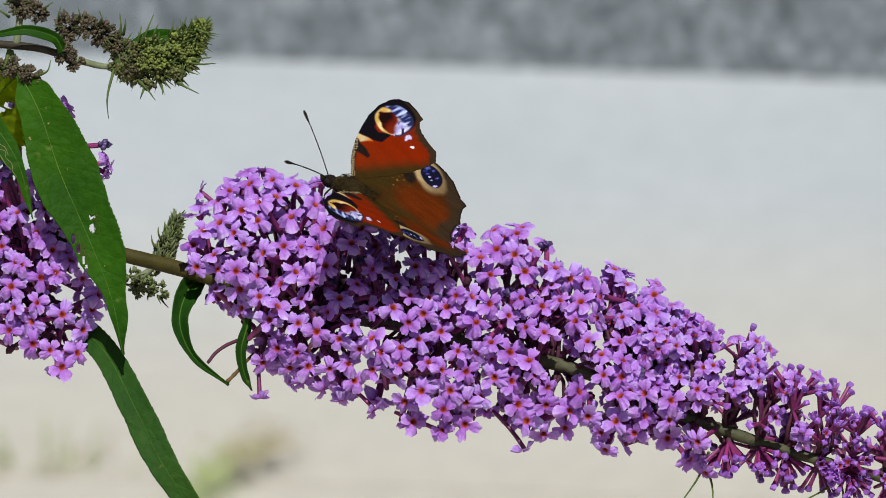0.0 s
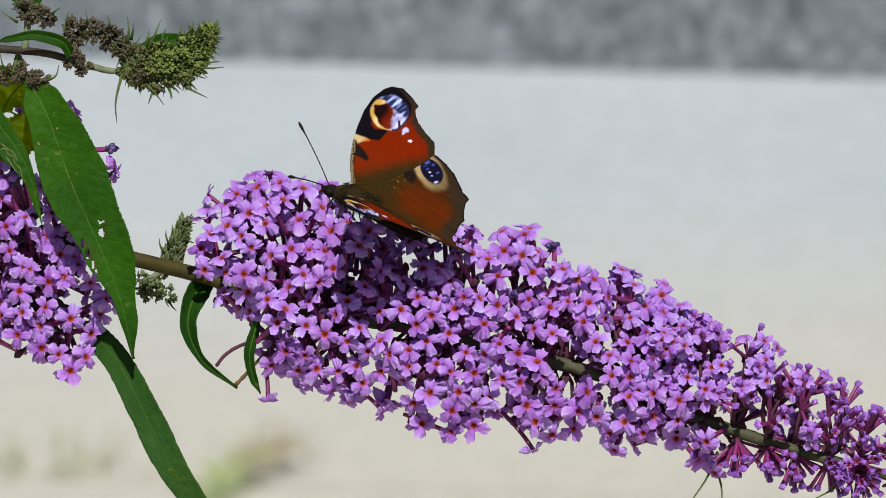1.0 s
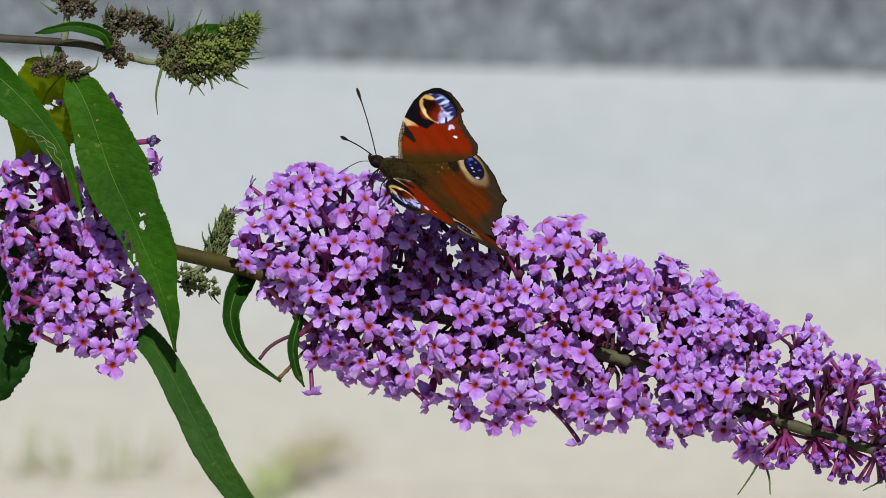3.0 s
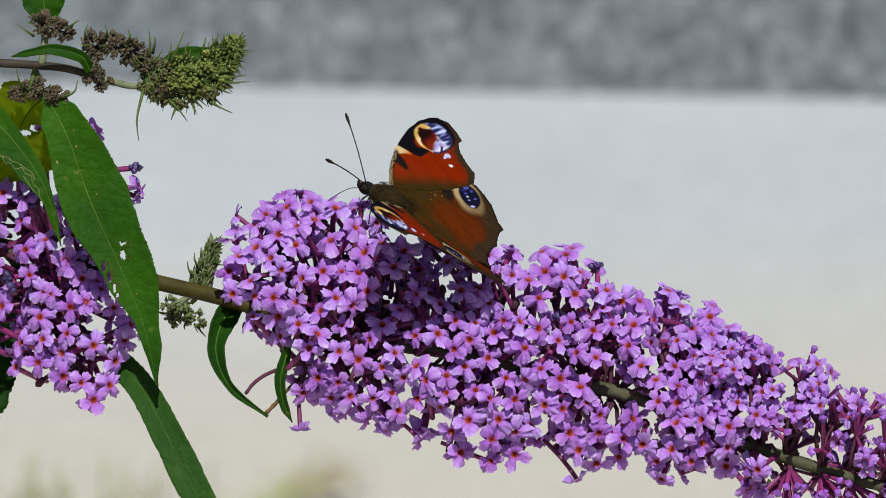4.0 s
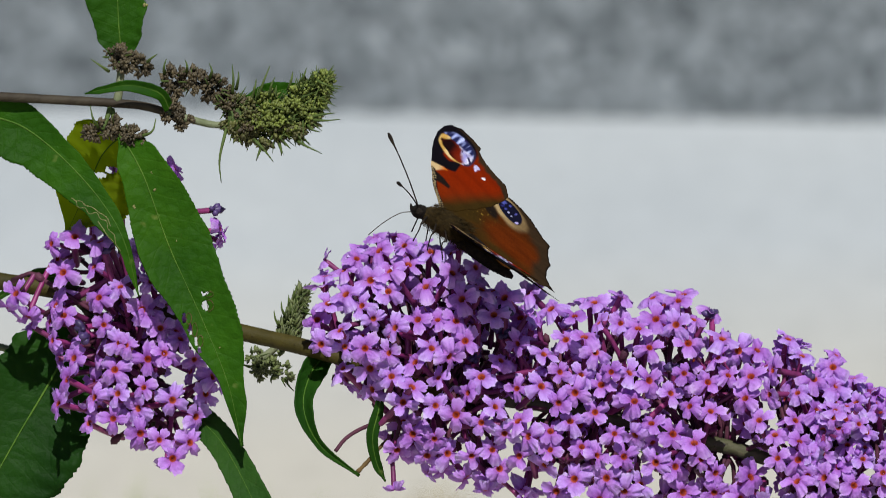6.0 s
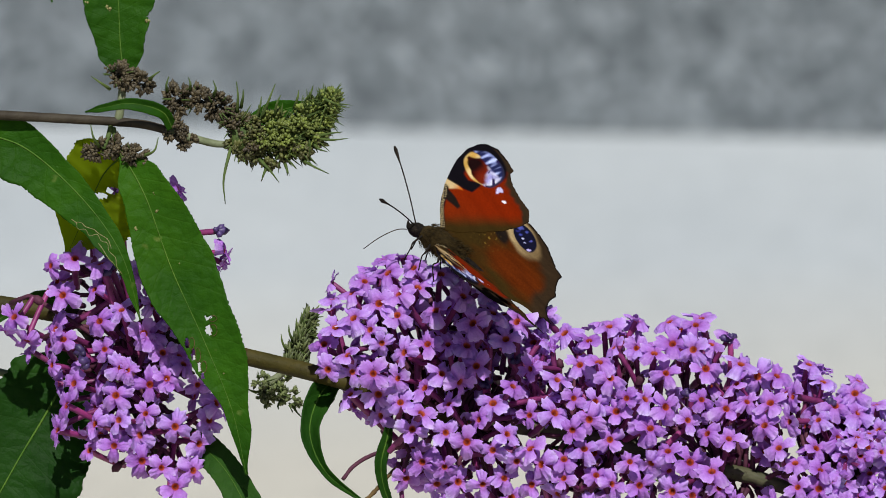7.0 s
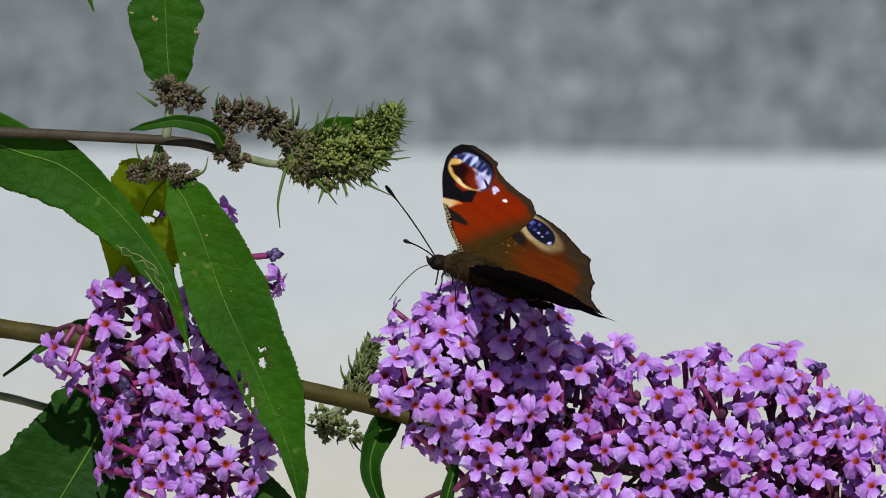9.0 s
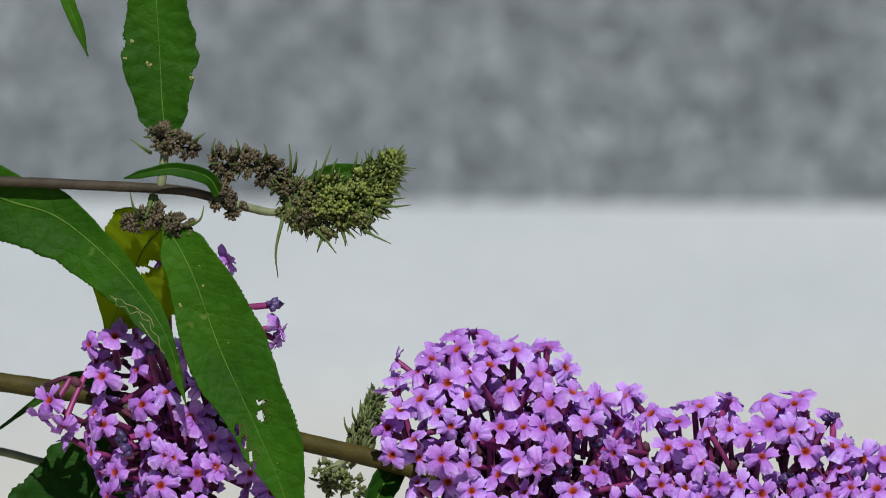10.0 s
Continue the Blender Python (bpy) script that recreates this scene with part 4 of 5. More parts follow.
def build_shoot():
    W = TWIG_AT
    ob = thing("budding_shoot", q(17, 85, W), "brown leafy shoot with a spike of unopened green-brown buds", "shoot")
    stalk(ob, "stem", [(-300, 60, W), (-196, 65, W), (-77, 73, W), (18, 80, W), (70, 86, W), (115, 99, W)], 0.95, 0.8, TWIG, "brown downy stem", n=36)
    stalk(ob, "axis", [(105, 96, W), (150, 110, W), (195, 118, W), (260, 105, W), (330, 75, W)], 0.85, 0.45, DOWNY, "pale green downy axis", n=30)
    stalk(ob, "stalk", [(28, 80, W), (32, 60, W), (36, 25, W)], 0.8, 0.7, DOWNY, n=8)
    stalk(ob, "stalk", [(17, 88, W), (12, 105, W + 1), (5, 122, W + 2)], 0.5, 0.4, BRACT, n=8)
    stalk(ob, "stalk", [(20, 90, W), (28, 118, W + 1), (37, 140, W + 1.5)], 0.5, 0.4, BRACT, n=8)
    for i, (x, y, rx, ry, n) in enumerate(((119, 48, 15, 22, 34), (152, 50, 18, 18, 36), (184, 60, 20, 18, 40), (112, 92, 14, 13, 24), (132, 108, 14, 12, 24), (210, 88, 20, 24, 46), (28, 8, 18, 14, 34), (68, 20, 13, 12, 22),
                                           (-6, 124, 14, 14, 24), (18, 120, 12, 14, 22), (54, 132, 16, 13, 26), (235, 110, 18, 22, 34), (40, 16, 14, 10, 18))):
        bud_cluster(ob, x, y, W + 1, rx * 1.12, ry * 1.12, int(n * 8), BUDS_BROWN, 40 + i, 0.29, 0.0009)
    for i, (x, y, ry) in enumerate(((218, 106, 34), (238, 110, 40), (258, 112, 42), (278, 113, 43), (295, 110, 43), (310, 104, 43), (325, 93, 43), (338, 82, 38), (349, 66, 26), (358, 54, 13))):
        bud_cluster(ob, x, y - ry * 0.12, W + 1, 20 if i < 8 else 13, ry * 0.85, 260 if i < 8 else 150, BUDS_OLIVE if i < 2 else BUDS_GREEN, 60 + i, 0.30, 0.0013)
        if i < 8:
            bud_cluster(ob, x - 3, y + ry * 0.55, W + 1, 18, ry * 0.42, 90, BUDS_OLIVE, 160 + i, 0.34, 0.0011)
    stalk(ob, "core", [(205, 108, W), (240, 110, W), (290, 110, W), (325, 92, W), (352, 62, W)], 3.0, 1.0, BRACT, "dark green heart of the bud spike", 0.1, n=20)
    needles(ob, [(218, 106, W + 2, 16, 34), (250, 111, W + 2, 18, 41), (285, 112, W + 2, 18, 43), (310, 104, W + 2, 20, 43), (330, 88, W + 2, 18, 40), (349, 66, W + 2, 14, 26), (356, 56, W + 2, 14, 15)], 210, 2.1, 7)
    needles(ob, [(119, 48, W + 2, 15, 22), (152, 50, W + 2, 18, 18), (184, 60, W + 2, 20, 18), (210, 88, W + 2, 20, 24), (28, 8, W + 2, 18, 14), (54, 132, W + 2, 16, 13), (-6, 124, W + 2, 14, 14)], 45, 1.2, 8)
    # narrow bracts
    for a, b, c in (((202, 122), (190, 172), (192, 210)), ((335, 112), (358, 114), (382, 112)), ((335, 108), (355, 104), (374, 102)), ((312, 145), (330, 155), (352, 166)), ((245, 142), (262, 160), (275, 178)),
                    ((258, 150), (252, 165), (248, 176)), ((250, 80), (262, 50), (272, 26)), ((212, 70), (214, 45), (212, 22)), ((218, 62), (222, 45), (222, 34)), ((300, 65), (306, 48), (308, 36)), ((318, 55), (326, 42), (330, 30)),
                    ((345, 50), (356, 55), (374, 62)), ((285, 150), (288, 160), (288, 168)), ((16, 30), (2, 20), (-12, 10)), ((76, 18), (85, 10), (94, 4)), ((66, 134), (84, 126), (90, 106)), ((-2, 118), (-10, 104), (-14, 84)),
                    ((105, 35), (104, 25), (108, 12)), ((140, 34), (141, 24), (138, 14)), ((176, 44), (180, 32), (176, 20)), ((240, 84), (248, 60), (250, 46)), ((270, 76), (274, 56), (280, 44)), ((330, 120), (338, 128), (350, 132))):
        stalk(ob, "bract", [(*a, W + 2), (*b, W + 4), (*c, W + 3)], 0.34, 0.07, BRACT, n=8)
    # leaves
    leaf(ob, [(35, 132, W + 1), (70, 200, W + 2), (108, 310, W + 2), (160, 430, W + 3), (198, 530, W + 3), (218, 628, W + 2)], [(0, 8), (0.12, 38), (0.4, 66), (0.62, 55), (0.85, 22), (1, 3)], [(0, 8), (0.12, 31), (0.4, 49), (0.62, 31), (0.8, 12), (1, 2)],
         LEAF, "long bright green leaf with insect holes", rib=0.3, fold=0.18, seed=2, long=170, wide=22,
         holes=[(q(170, 386), 0.0007, 0.0004), (q(170, 404), 0.0006, 0.0009), (q(137, 424), 0.0004, 0.0009), (q(146, 442), 0.0004, 0.0011), (q(155, 460), 0.0003, 0.0008), (q(160, 474), 0.0003, 0.0006)], tooth=0.009,
         marks=((87, 218, 0, 0.55), (52, 245, 0, 0.5), (82, 192, 0, 0.35), (120, 300, 0, 0.25), (186, 470, 0, 0.3)),
         scars=((170, 386, 6, 4), (170, 404, 6, 8), (137, 424, 4, 8), (146, 442, 4, 10), (155, 460, 4, 8)))
    leaf(ob, [(-260, 60, W - 2), (-190, 92, W - 2), (-122, 116, W - 2), (-58, 168, W - 1), (0, 235, W), (36, 300, W + 1), (58, 388, W)], [(0, 44), (0.3, 36), (0.5, 24), (0.7, 15), (0.9, 6), (1, 1)], [(0, 50), (0.3, 58), (0.5, 48), (0.7, 30), (0.9, 10), (1, 1)],
         LEAF, "deep green drooping leaf with pale leaf-miner tracks", rib=0.4, fold=0.12, seed=3, long=150, wide=14, tooth=0.009,
         trails=([(-46, 230), (-38, 236), (-36, 246), (-24, 246), (-18, 256), (-6, 254), (0, 264), (10, 268), (12, 280), (22, 290), (24, 304), (32, 316)], [(-42, 234), (-30, 236), (-24, 242), (-12, 246), (-2, 254), (10, 262), (16, 276)], [(-4, 268), (2, 276), (12, 292), (20, 300), (24, 314), (34, 326)]))
    leaf(ob, [(44, 125, W - 4), (5, 160, W - 6), (-22, 215, W - 8), (-58, 292, W - 10)], [(0, 10), (0.3, 64), (0.7, 80), (1, 3)], [(0, 10), (0.3, 62), (0.7, 48), (1, 3)], LEAF_YELLOW, "yellowing leaf seen against the light", rib=0.3, seed=15, wave=0.03, long=110, wide=14,
         holes=[(q(-2, 196), 0.0016, 0.0006), (q(20, 188), 0.0012, 0.0007)])
    leaf(ob, [(38, 18, W - 2), (33, -40, W - 2), (31, -110, W - 2), (28, -190, W - 2), (26, -300, W - 2)], [(0, 8), (0.2, 36), (0.5, 54), (0.8, 38), (1, 3)], [(0, 11), (0.2, 36), (0.5, 54), (0.8, 40), (1, 3)],
         LEAF, "upright green leaf with pale bite marks", marks=((-8, -126, W - 1.2, 0.6), (-17, -102, W - 1.0, 0.5), (15, -94, W - 1.7, 0.75), (76, -74, W - 0.6, 0.6)), rib=0.3, fold=0.15, seed=16, long=130, wide=18, holes=[(q(-22, -122), 0.0012, 0.0018), (q(86, -76), 0.0006, 0.0009)])
    leaf(ob, [(112, 92, W + 2), (96, 66, W + 4), (50, 53, W + 5), (10, 58, W + 5), (-22, 65, W + 4)], [(0, 8), (0.35, 11), (0.8, 6), (1, 1)], [(0, 8), (0.35, 9), (0.8, 5), (1, 1)], LEAF, rib=0.2, fold=0.5, seed=17)
    leaf(ob, [(215, 92, W - 3), (270, 70, W - 4), (330, 55, W - 4)], [(0, 8), (0.5, 17), (1, 3)], [(0, 8), (0.5, 14), (1, 3)], LEAF, rib=0.2, fold=0.2, seed=18)
    return ob


def build_small_plants():
    ob = thing("green_bud_spike", q(255, 470, -14), "grey-green spike of unopened buds behind the stem", "flower bud")
    stalk(ob, "stalk", [(235, 500, -14), (275, 470, -14), (300, 430, -14), (314, 390, -14)], 0.8, 0.4, DOWNY, n=10)
    for i in range(8):
        s = i / 7
        bud_cluster(ob, 282 + 32 * s, 465 - 72 * s, -14, 19 - 11 * s, 15 - 3 * s, 110, BUDS_GREY, 90 + i, 0.27, 0.0007)
    for i, (x, y, rx, ry) in enumerate(((238, 492, 15, 15), (255, 508, 18, 15), (275, 500, 16, 14), (278, 522, 14, 12), (245, 515, 14, 10))):
        bud_cluster(ob, x, y, -14, rx, ry, 110, BUDS_GREY, 110 + i, 0.27, 0.0007)
    for a, b in (((275, 440), (268, 416)), ((285, 425), (280, 402)), ((295, 415), (292, 392)), ((300, 400), (304, 382)), ((284, 525), (298, 545)), ((265, 520), (262, 532)), ((318, 420), (330, 424)), ((228, 505), (216, 500))):
        stalk(ob, "bract", [(*a, -13), ((a[0] + b[0]) / 2 - 2, (a[1] + b[1]) / 2, -12), (*b, -12)], 0.3, 0.08, BRACT, n=6)
    needles(ob, [(282 + 4 * k, 465 - 9 * k, -13, 17 - k, 14) for k in range(9)] + [(238, 492, -13, 15, 15), (255, 508, -13, 18, 15), (278, 518, -13, 16, 14)], 60, 1.1, 9)
    # pointed scales up the cone
    rnd = random.Random(77)
    bm = bmesh.new()
    for _ in range(230):
        s = rnd.random()
        a = rnd.uniform(0, 6.28)
        wide = 17 * (1 - s) + 5
        d = Vector((0.38 + math.cos(a) * 0.4, 0.9, math.sin(a) * 0.4)).normalized()
        p = q(284 + 28 * s + math.cos(a) * wide * 0.8, 470 - 82 * s, -14 + math.sin(a) * wide / 8.5)
        ln = 0.0022 * rnd.uniform(0.7, 1.2)
        add_tube(bm, [p, p + d * ln * 0.5, p + d * ln], [0.00022, 0.00030, 0.00005], 5)
    bm.transform(ob.matrix_world.inverted() @ PLAN)
    tagged(part("bud_scale", bm, BUDS_GREY, ob), kind="stuff")
    st = thing("plant_stem", q(-300, 440, -20), "thin green-brown stem behind the leaves", "stem")
    stalk(st, "stem", [(-320, 432, -20), (-209, 457, -20), (-159, 471, -20), (-90, 490, -20), (-20, 520, -20)], 0.75, 0.7, DOWNY)
    lf = thing("hanging_leaf", q(-130, -260, 10), "narrow green leaf tip", "leaf")
    leaf(lf, [(-130, -270, 10), (-102, -194, 10), (-82, -140, 10), (-69, -100, 10)], [(0, 14), (0.6, 9), (1, 1)], [(0, 12), (0.6, 8), (1, 1)], LEAF, rib=0.2, seed=20)
    return ob


# ---- butterfly ----
# Wing outlines and marks in sketch units: x to the tail, y down from the wing tip; the hinge is at (290, 535).
FORE = [(285, 530), (252, 480), (230, 430), (214, 380), (204, 320), (199, 255), (207, 192), (228, 143), (258, 114), (296, 104), (342, 121), (388, 146), (384, 166), (394, 190), (418, 211), (447, 229), (481, 245),
        (510, 257), (522, 276), (532, 298), (520, 330), (480, 390), (420, 450), (350, 510), (300, 540)]
HIND = [(278, 560), (285, 535), (330, 490), (400, 400), (470, 320), (540, 298), (590, 312), (640, 335), (672, 360), (700, 382), (738, 398), (732, 420), (742, 450), (758, 480), (748, 505), (752, 540), (772, 562), (797, 580),
        (764, 580), (730, 588), (690, 586), (640, 600), (560, 612), (480, 610), (400, 602), (330, 592), (290, 582)]


def wing_place(x, y):
    """Sketch units to millimetres on the wing: back from the hinge, and outwards."""
    return 0.05208 * x + 0.00032 * y + -15.050, 0.00144 * x + -0.07500 * y + 38.882


def blend(a, b, t):
    t = min(1.0, max(0.0, t))
    t = t * t * (3 - 2 * t)
    return tuple(i + (j - i) * t for i, j in zip(a, b))


def spot(x, y, cx, cy, rx, ry, turn=0.0):
    c, s = math.cos(radians(turn)), math.sin(radians(turn))
    dx, dy = x - cx, y - cy
    return math.hypot((dx * c + dy * s) / rx, (-dx * s + dy * c) / ry)


def far_from(line, x, y):
    best = 1e9
    for (x1, y1), (x2, y2) in zip(line, line[1:]):
        t = max(0.0, min(1.0, ((x - x1) * (x2 - x1) + (y - y1) * (y2 - y1)) / ((x2 - x1) ** 2 + (y2 - y1) ** 2)))
        best = min(best, math.hypot(x - x1 - t * (x2 - x1), y - y1 - t * (y2 - y1)))
    return best


RED, BROWN, BLACK, CREAM = (0.175, 0.013, 0.001), (0.031, 0.018, 0.009), (0.005, 0.004, 0.006), (0.52, 0.37, 0.18)
LILAC, BLUE, WHITE, RUST = (0.42, 0.38, 0.66), (0.10, 0.11, 0.42), (0.8, 0.78, 0.85), (0.060, 0.014, 0.002)
OLIVE, DUN, PUPIL, GOLD = (0.034, 0.019, 0.004), (0.11, 0.066, 0.028), (0.03, 0.003, 0.002), (0.54, 0.31, 0.07)


BAR = [(200, 388), (236, 386), (272, 398), (304, 420), (300, 434), (262, 430), (225, 424), (200, 416)]
WEDGE = [(200, 352), (228, 350), (258, 352), (276, 358), (256, 366), (236, 378), (215, 390), (200, 392)]
PATCH = [(190, 250), (212, 262), (236, 290), (272, 304), (318, 290), (322, 304), (308, 336), (276, 350), (240, 352), (190, 352)]


def wedge(x, y, poly):
    d = far_from(poly + poly[:1], x, y)
    return -d if inside(poly, x, y) else d


def fore_scales(x, y):
    wob = 10 * noise.noise((x * 0.02, y * 0.02, 3.0))
    x, y = x + wob * 0.4, y + wob * 0.4
    c = blend(RED, (0.155, 0.016, 0.002), (y - 330) / 150)
    # olive hair towards the root and the hind edge
    root = (x - 290) * 0.62 + (y - 535) * 0.78
    c = blend(c, OLIVE, (root + 62) / 60)
    # brown outer border
    edge = far_from([(296, 104), (394, 145), (424, 204), (516, 250), (540, 298)], x, y)
    c = blend(BROWN, c, (edge - 26 - 10 * noise.noise((x * 0.05, y * 0.05, 1))) / 20)
    # black bar, cream wedge and black patch along the front edge
    c = blend((0.012, 0.008, 0.006), c, (wedge(x, y, BAR) + 2) / 6)
    c = blend(blend(CREAM, (0.5, 0.12, 0.01), (x - 238) / 34), c, (wedge(x, y, WEDGE) + 2) / 7)
    c = blend(BLACK, c, (wedge(x, y, PATCH) + 2) / 6)
    if y < 300:
        c = blend(BLACK, c, (spot(x, y, 280, 190, 100, 75, 15) - 0.9) * 6)
    if 140 < y < 300:
        c = blend(BLACK, c, (x - 236 - 0.10 * abs(y - 215)) / 12)
    # eye spot
    e = spot(x, y, 296, 220, 74, 70)
    if e < 1.12:
        ang = math.degrees(math.atan2(y - 222, x - 292))
        ring = blend(GOLD, (0.72, 0.52, 0.24), 0.5 + 0.5 * math.sin(x * 0.1))
        inner = PUPIL
        inner = blend(inner, (0.15, 0.014, 0.004), (x - 268) / 40)
        streak = 0.5 + 0.5 * math.sin((x * 0.8 + y * 0.55) * 0.20)
        blot = 0.5 + 0.9 * noise.noise((x * 0.035, y * 0.05, 9.0))
        lil = blend((0.30, 0.27, 0.56), WHITE, blot * 0.55 + streak * 0.25)
        lil = blend(lil, (0.05, 0.05, 0.20), (0.42 - streak) * 1.5 + (205 - y) / 50)
        inner = blend(inner, lil, (x - 304 - 0.3 * (y - 226) + 9 * noise.noise((x * 0.05, y * 0.05, 2.0))) / 18)
        veins = noise.noise(((x + 0.45 * y) * 0.075, (y - 0.45 * x) * 0.02, 5.0))
        upper = blend((0.015, 0.018, 0.07), (0.27, 0.31, 0.60), veins * 2.0 + 0.2)
        upper = blend(upper, (0.5, 0.55, 0.8), (veins - 0.34) * 3)
        inner = blend(inner, upper, (203 - y - 0.25 * (292 - x)) / 14)
        inner = blend((0.02, 0.012, 0.06), inner, 1.4 - max(0.0, noise.noise(((x - 0.3 * y) * 0.07, (y + x * 0.5) * 0.018, 8.0)) - 0.1) * 5 * (x > 315))
        lower_left = 1 if (ang > 62 or ang < -166) else 0
        col = inner
        if lower_left:
            width = 0.06 + 0.22 * math.exp(-((ang - 138) / 40) ** 2) + 0.04 * noise.noise((ang * 0.05, 1.0, 2.0))
            col = blend(inner, ring, (e - 1.0 + width) / 0.10)
        if not lower_left and e > 0.9 and ang < 55 and ang > -60:
            col = blend(inner, (0.02, 0.02, 0.05), (e - 0.9) / 0.08)
        col = blend(ring, col, (spot(x, y, 240, 196, 30, 13, -20) - 0.6) / 0.5)
        c = blend(col, c, (e - 1.0) / 0.1)
        c = blend(blend((0.010, 0.003, 0.003), (0.13, 0.010, 0.003), (x - 268 + 0.3 * (y - 230)) / 40), c, (spot(x, y, 270, 234, 42, 30, 15) - 0.75) / 0.3)
    c = blend(blend(LILAC, WHITE, 0.3 + 0.4 * noise.noise((x * 0.1, y * 0.1, 1))), c, (spot(x, y, 384, 262, 19, 12, -35) - 0.7 + 0.5 * noise.noise((x * 0.08, y * 0.08, 6))) * 3)
    c = blend(WHITE, c, (spot(x, y, 420, 293, 8, 5.5, -20) - 0.8) * 4)
    # black front edge, finely barred with cream
    front = far_from([(285, 530), (252, 480), (230, 430), (214, 380), (206, 330)], x, y)
    if front < 22 and y > 372:
        bar = math.sin((y + 0.5 * x) * 0.75 + 2.5 * noise.noise((y * 0.06, x * 0.1, 1)))
        c = blend(blend(BLACK, (0.40, 0.30, 0.15), (bar - 0.3) * 3 * (front < 14)), c, (front - 13) / 7)
    front = far_from([(204, 340), (199, 255), (207, 192), (228, 143), (258, 114), (296, 104), (344, 119)], x, y)
    return blend(BLACK, c, (front - 4) / 6)


def hind_scales(x, y):
    n = noise.noise((x * 0.015, y * 0.04, 7.0))
    c = blend(OLIVE, RUST, (x - 420 + 60 * n) / 130)
    c = blend(c, blend(OLIVE, RUST, 0.3 + 0.8 * n), (y - 505) / 60)
    c = blend(c, (0.092, 0.016, 0.002), (1.3 - spot(x, y, 600, 500, 140, 60, 8)) * 1.2)
    border = far_from([(590, 310), (640, 335), (700, 380), (738, 398), (758, 480), (750, 540), (797, 580)], x, y)
    c = blend(BROWN, c, (border - 42 + 14 * n) / 40)
    e = spot(x, y, 552, 364, 57, 37, 26)
    halo = spot(x, y, 548, 368, 104, 56, 24)
    c = blend(blend(CREAM, DUN, 0.45 + 0.4 * (x - 520) / 120), c, (halo - 0.72 + 0.1 * n) / 0.3)
    c = blend((0.012, 0.008, 0.006), c, (spot(x, y, 478, 410, 44, 27, 30) - 0.55) * 2)
    if e < 1.1:
        eye = (0.006, 0.006, 0.018)
        for sx, sy, r, col in ((520, 340, 12, (0.06, 0.07, 0.28)), (546, 340, 8, (0.05, 0.06, 0.26)), (576, 360, 6, (0.08, 0.08, 0.32)), (547, 370, 5, (0.5, 0.5, 0.75)), (561, 378, 5, (0.5, 0.5, 0.8)), (586, 394, 9, (0.42, 0.36, 0.68)), (533, 362, 8, (0.05, 0.06, 0.3)), (518, 356, 8, (0.02, 0.02, 0.12))):
            eye = blend(col, eye, (spot(x, y, sx, sy, r * 1.0, r * 0.58, -35) - 0.7 + 0.5 * noise.noise((x * 0.09, y * 0.09, 3.0))) * 2.5)
        c = blend(eye, c, (e - 0.95) / 0.1)
    # golden scales towards the root, and fine streaks of hair
    fleck = noise.noise((x * 0.12, y * 0.12, 11.0))
    c = blend(c, (0.20, 0.12, 0.02), (fleck - 0.25) * 3 * max(0.0, 1 - spot(x, y, 440, 455, 90, 60)))
    hair = noise.noise(((x + y) * 0.01, (y - 0.1 * x) * 0.09, 4.0))
    c = tuple(v * (1 + 0.22 * hair) for v in c)
    c = blend((0.01, 0.008, 0.006), c, (far_from(HIND[5:19], x, y) - 3) / 6)
    return c


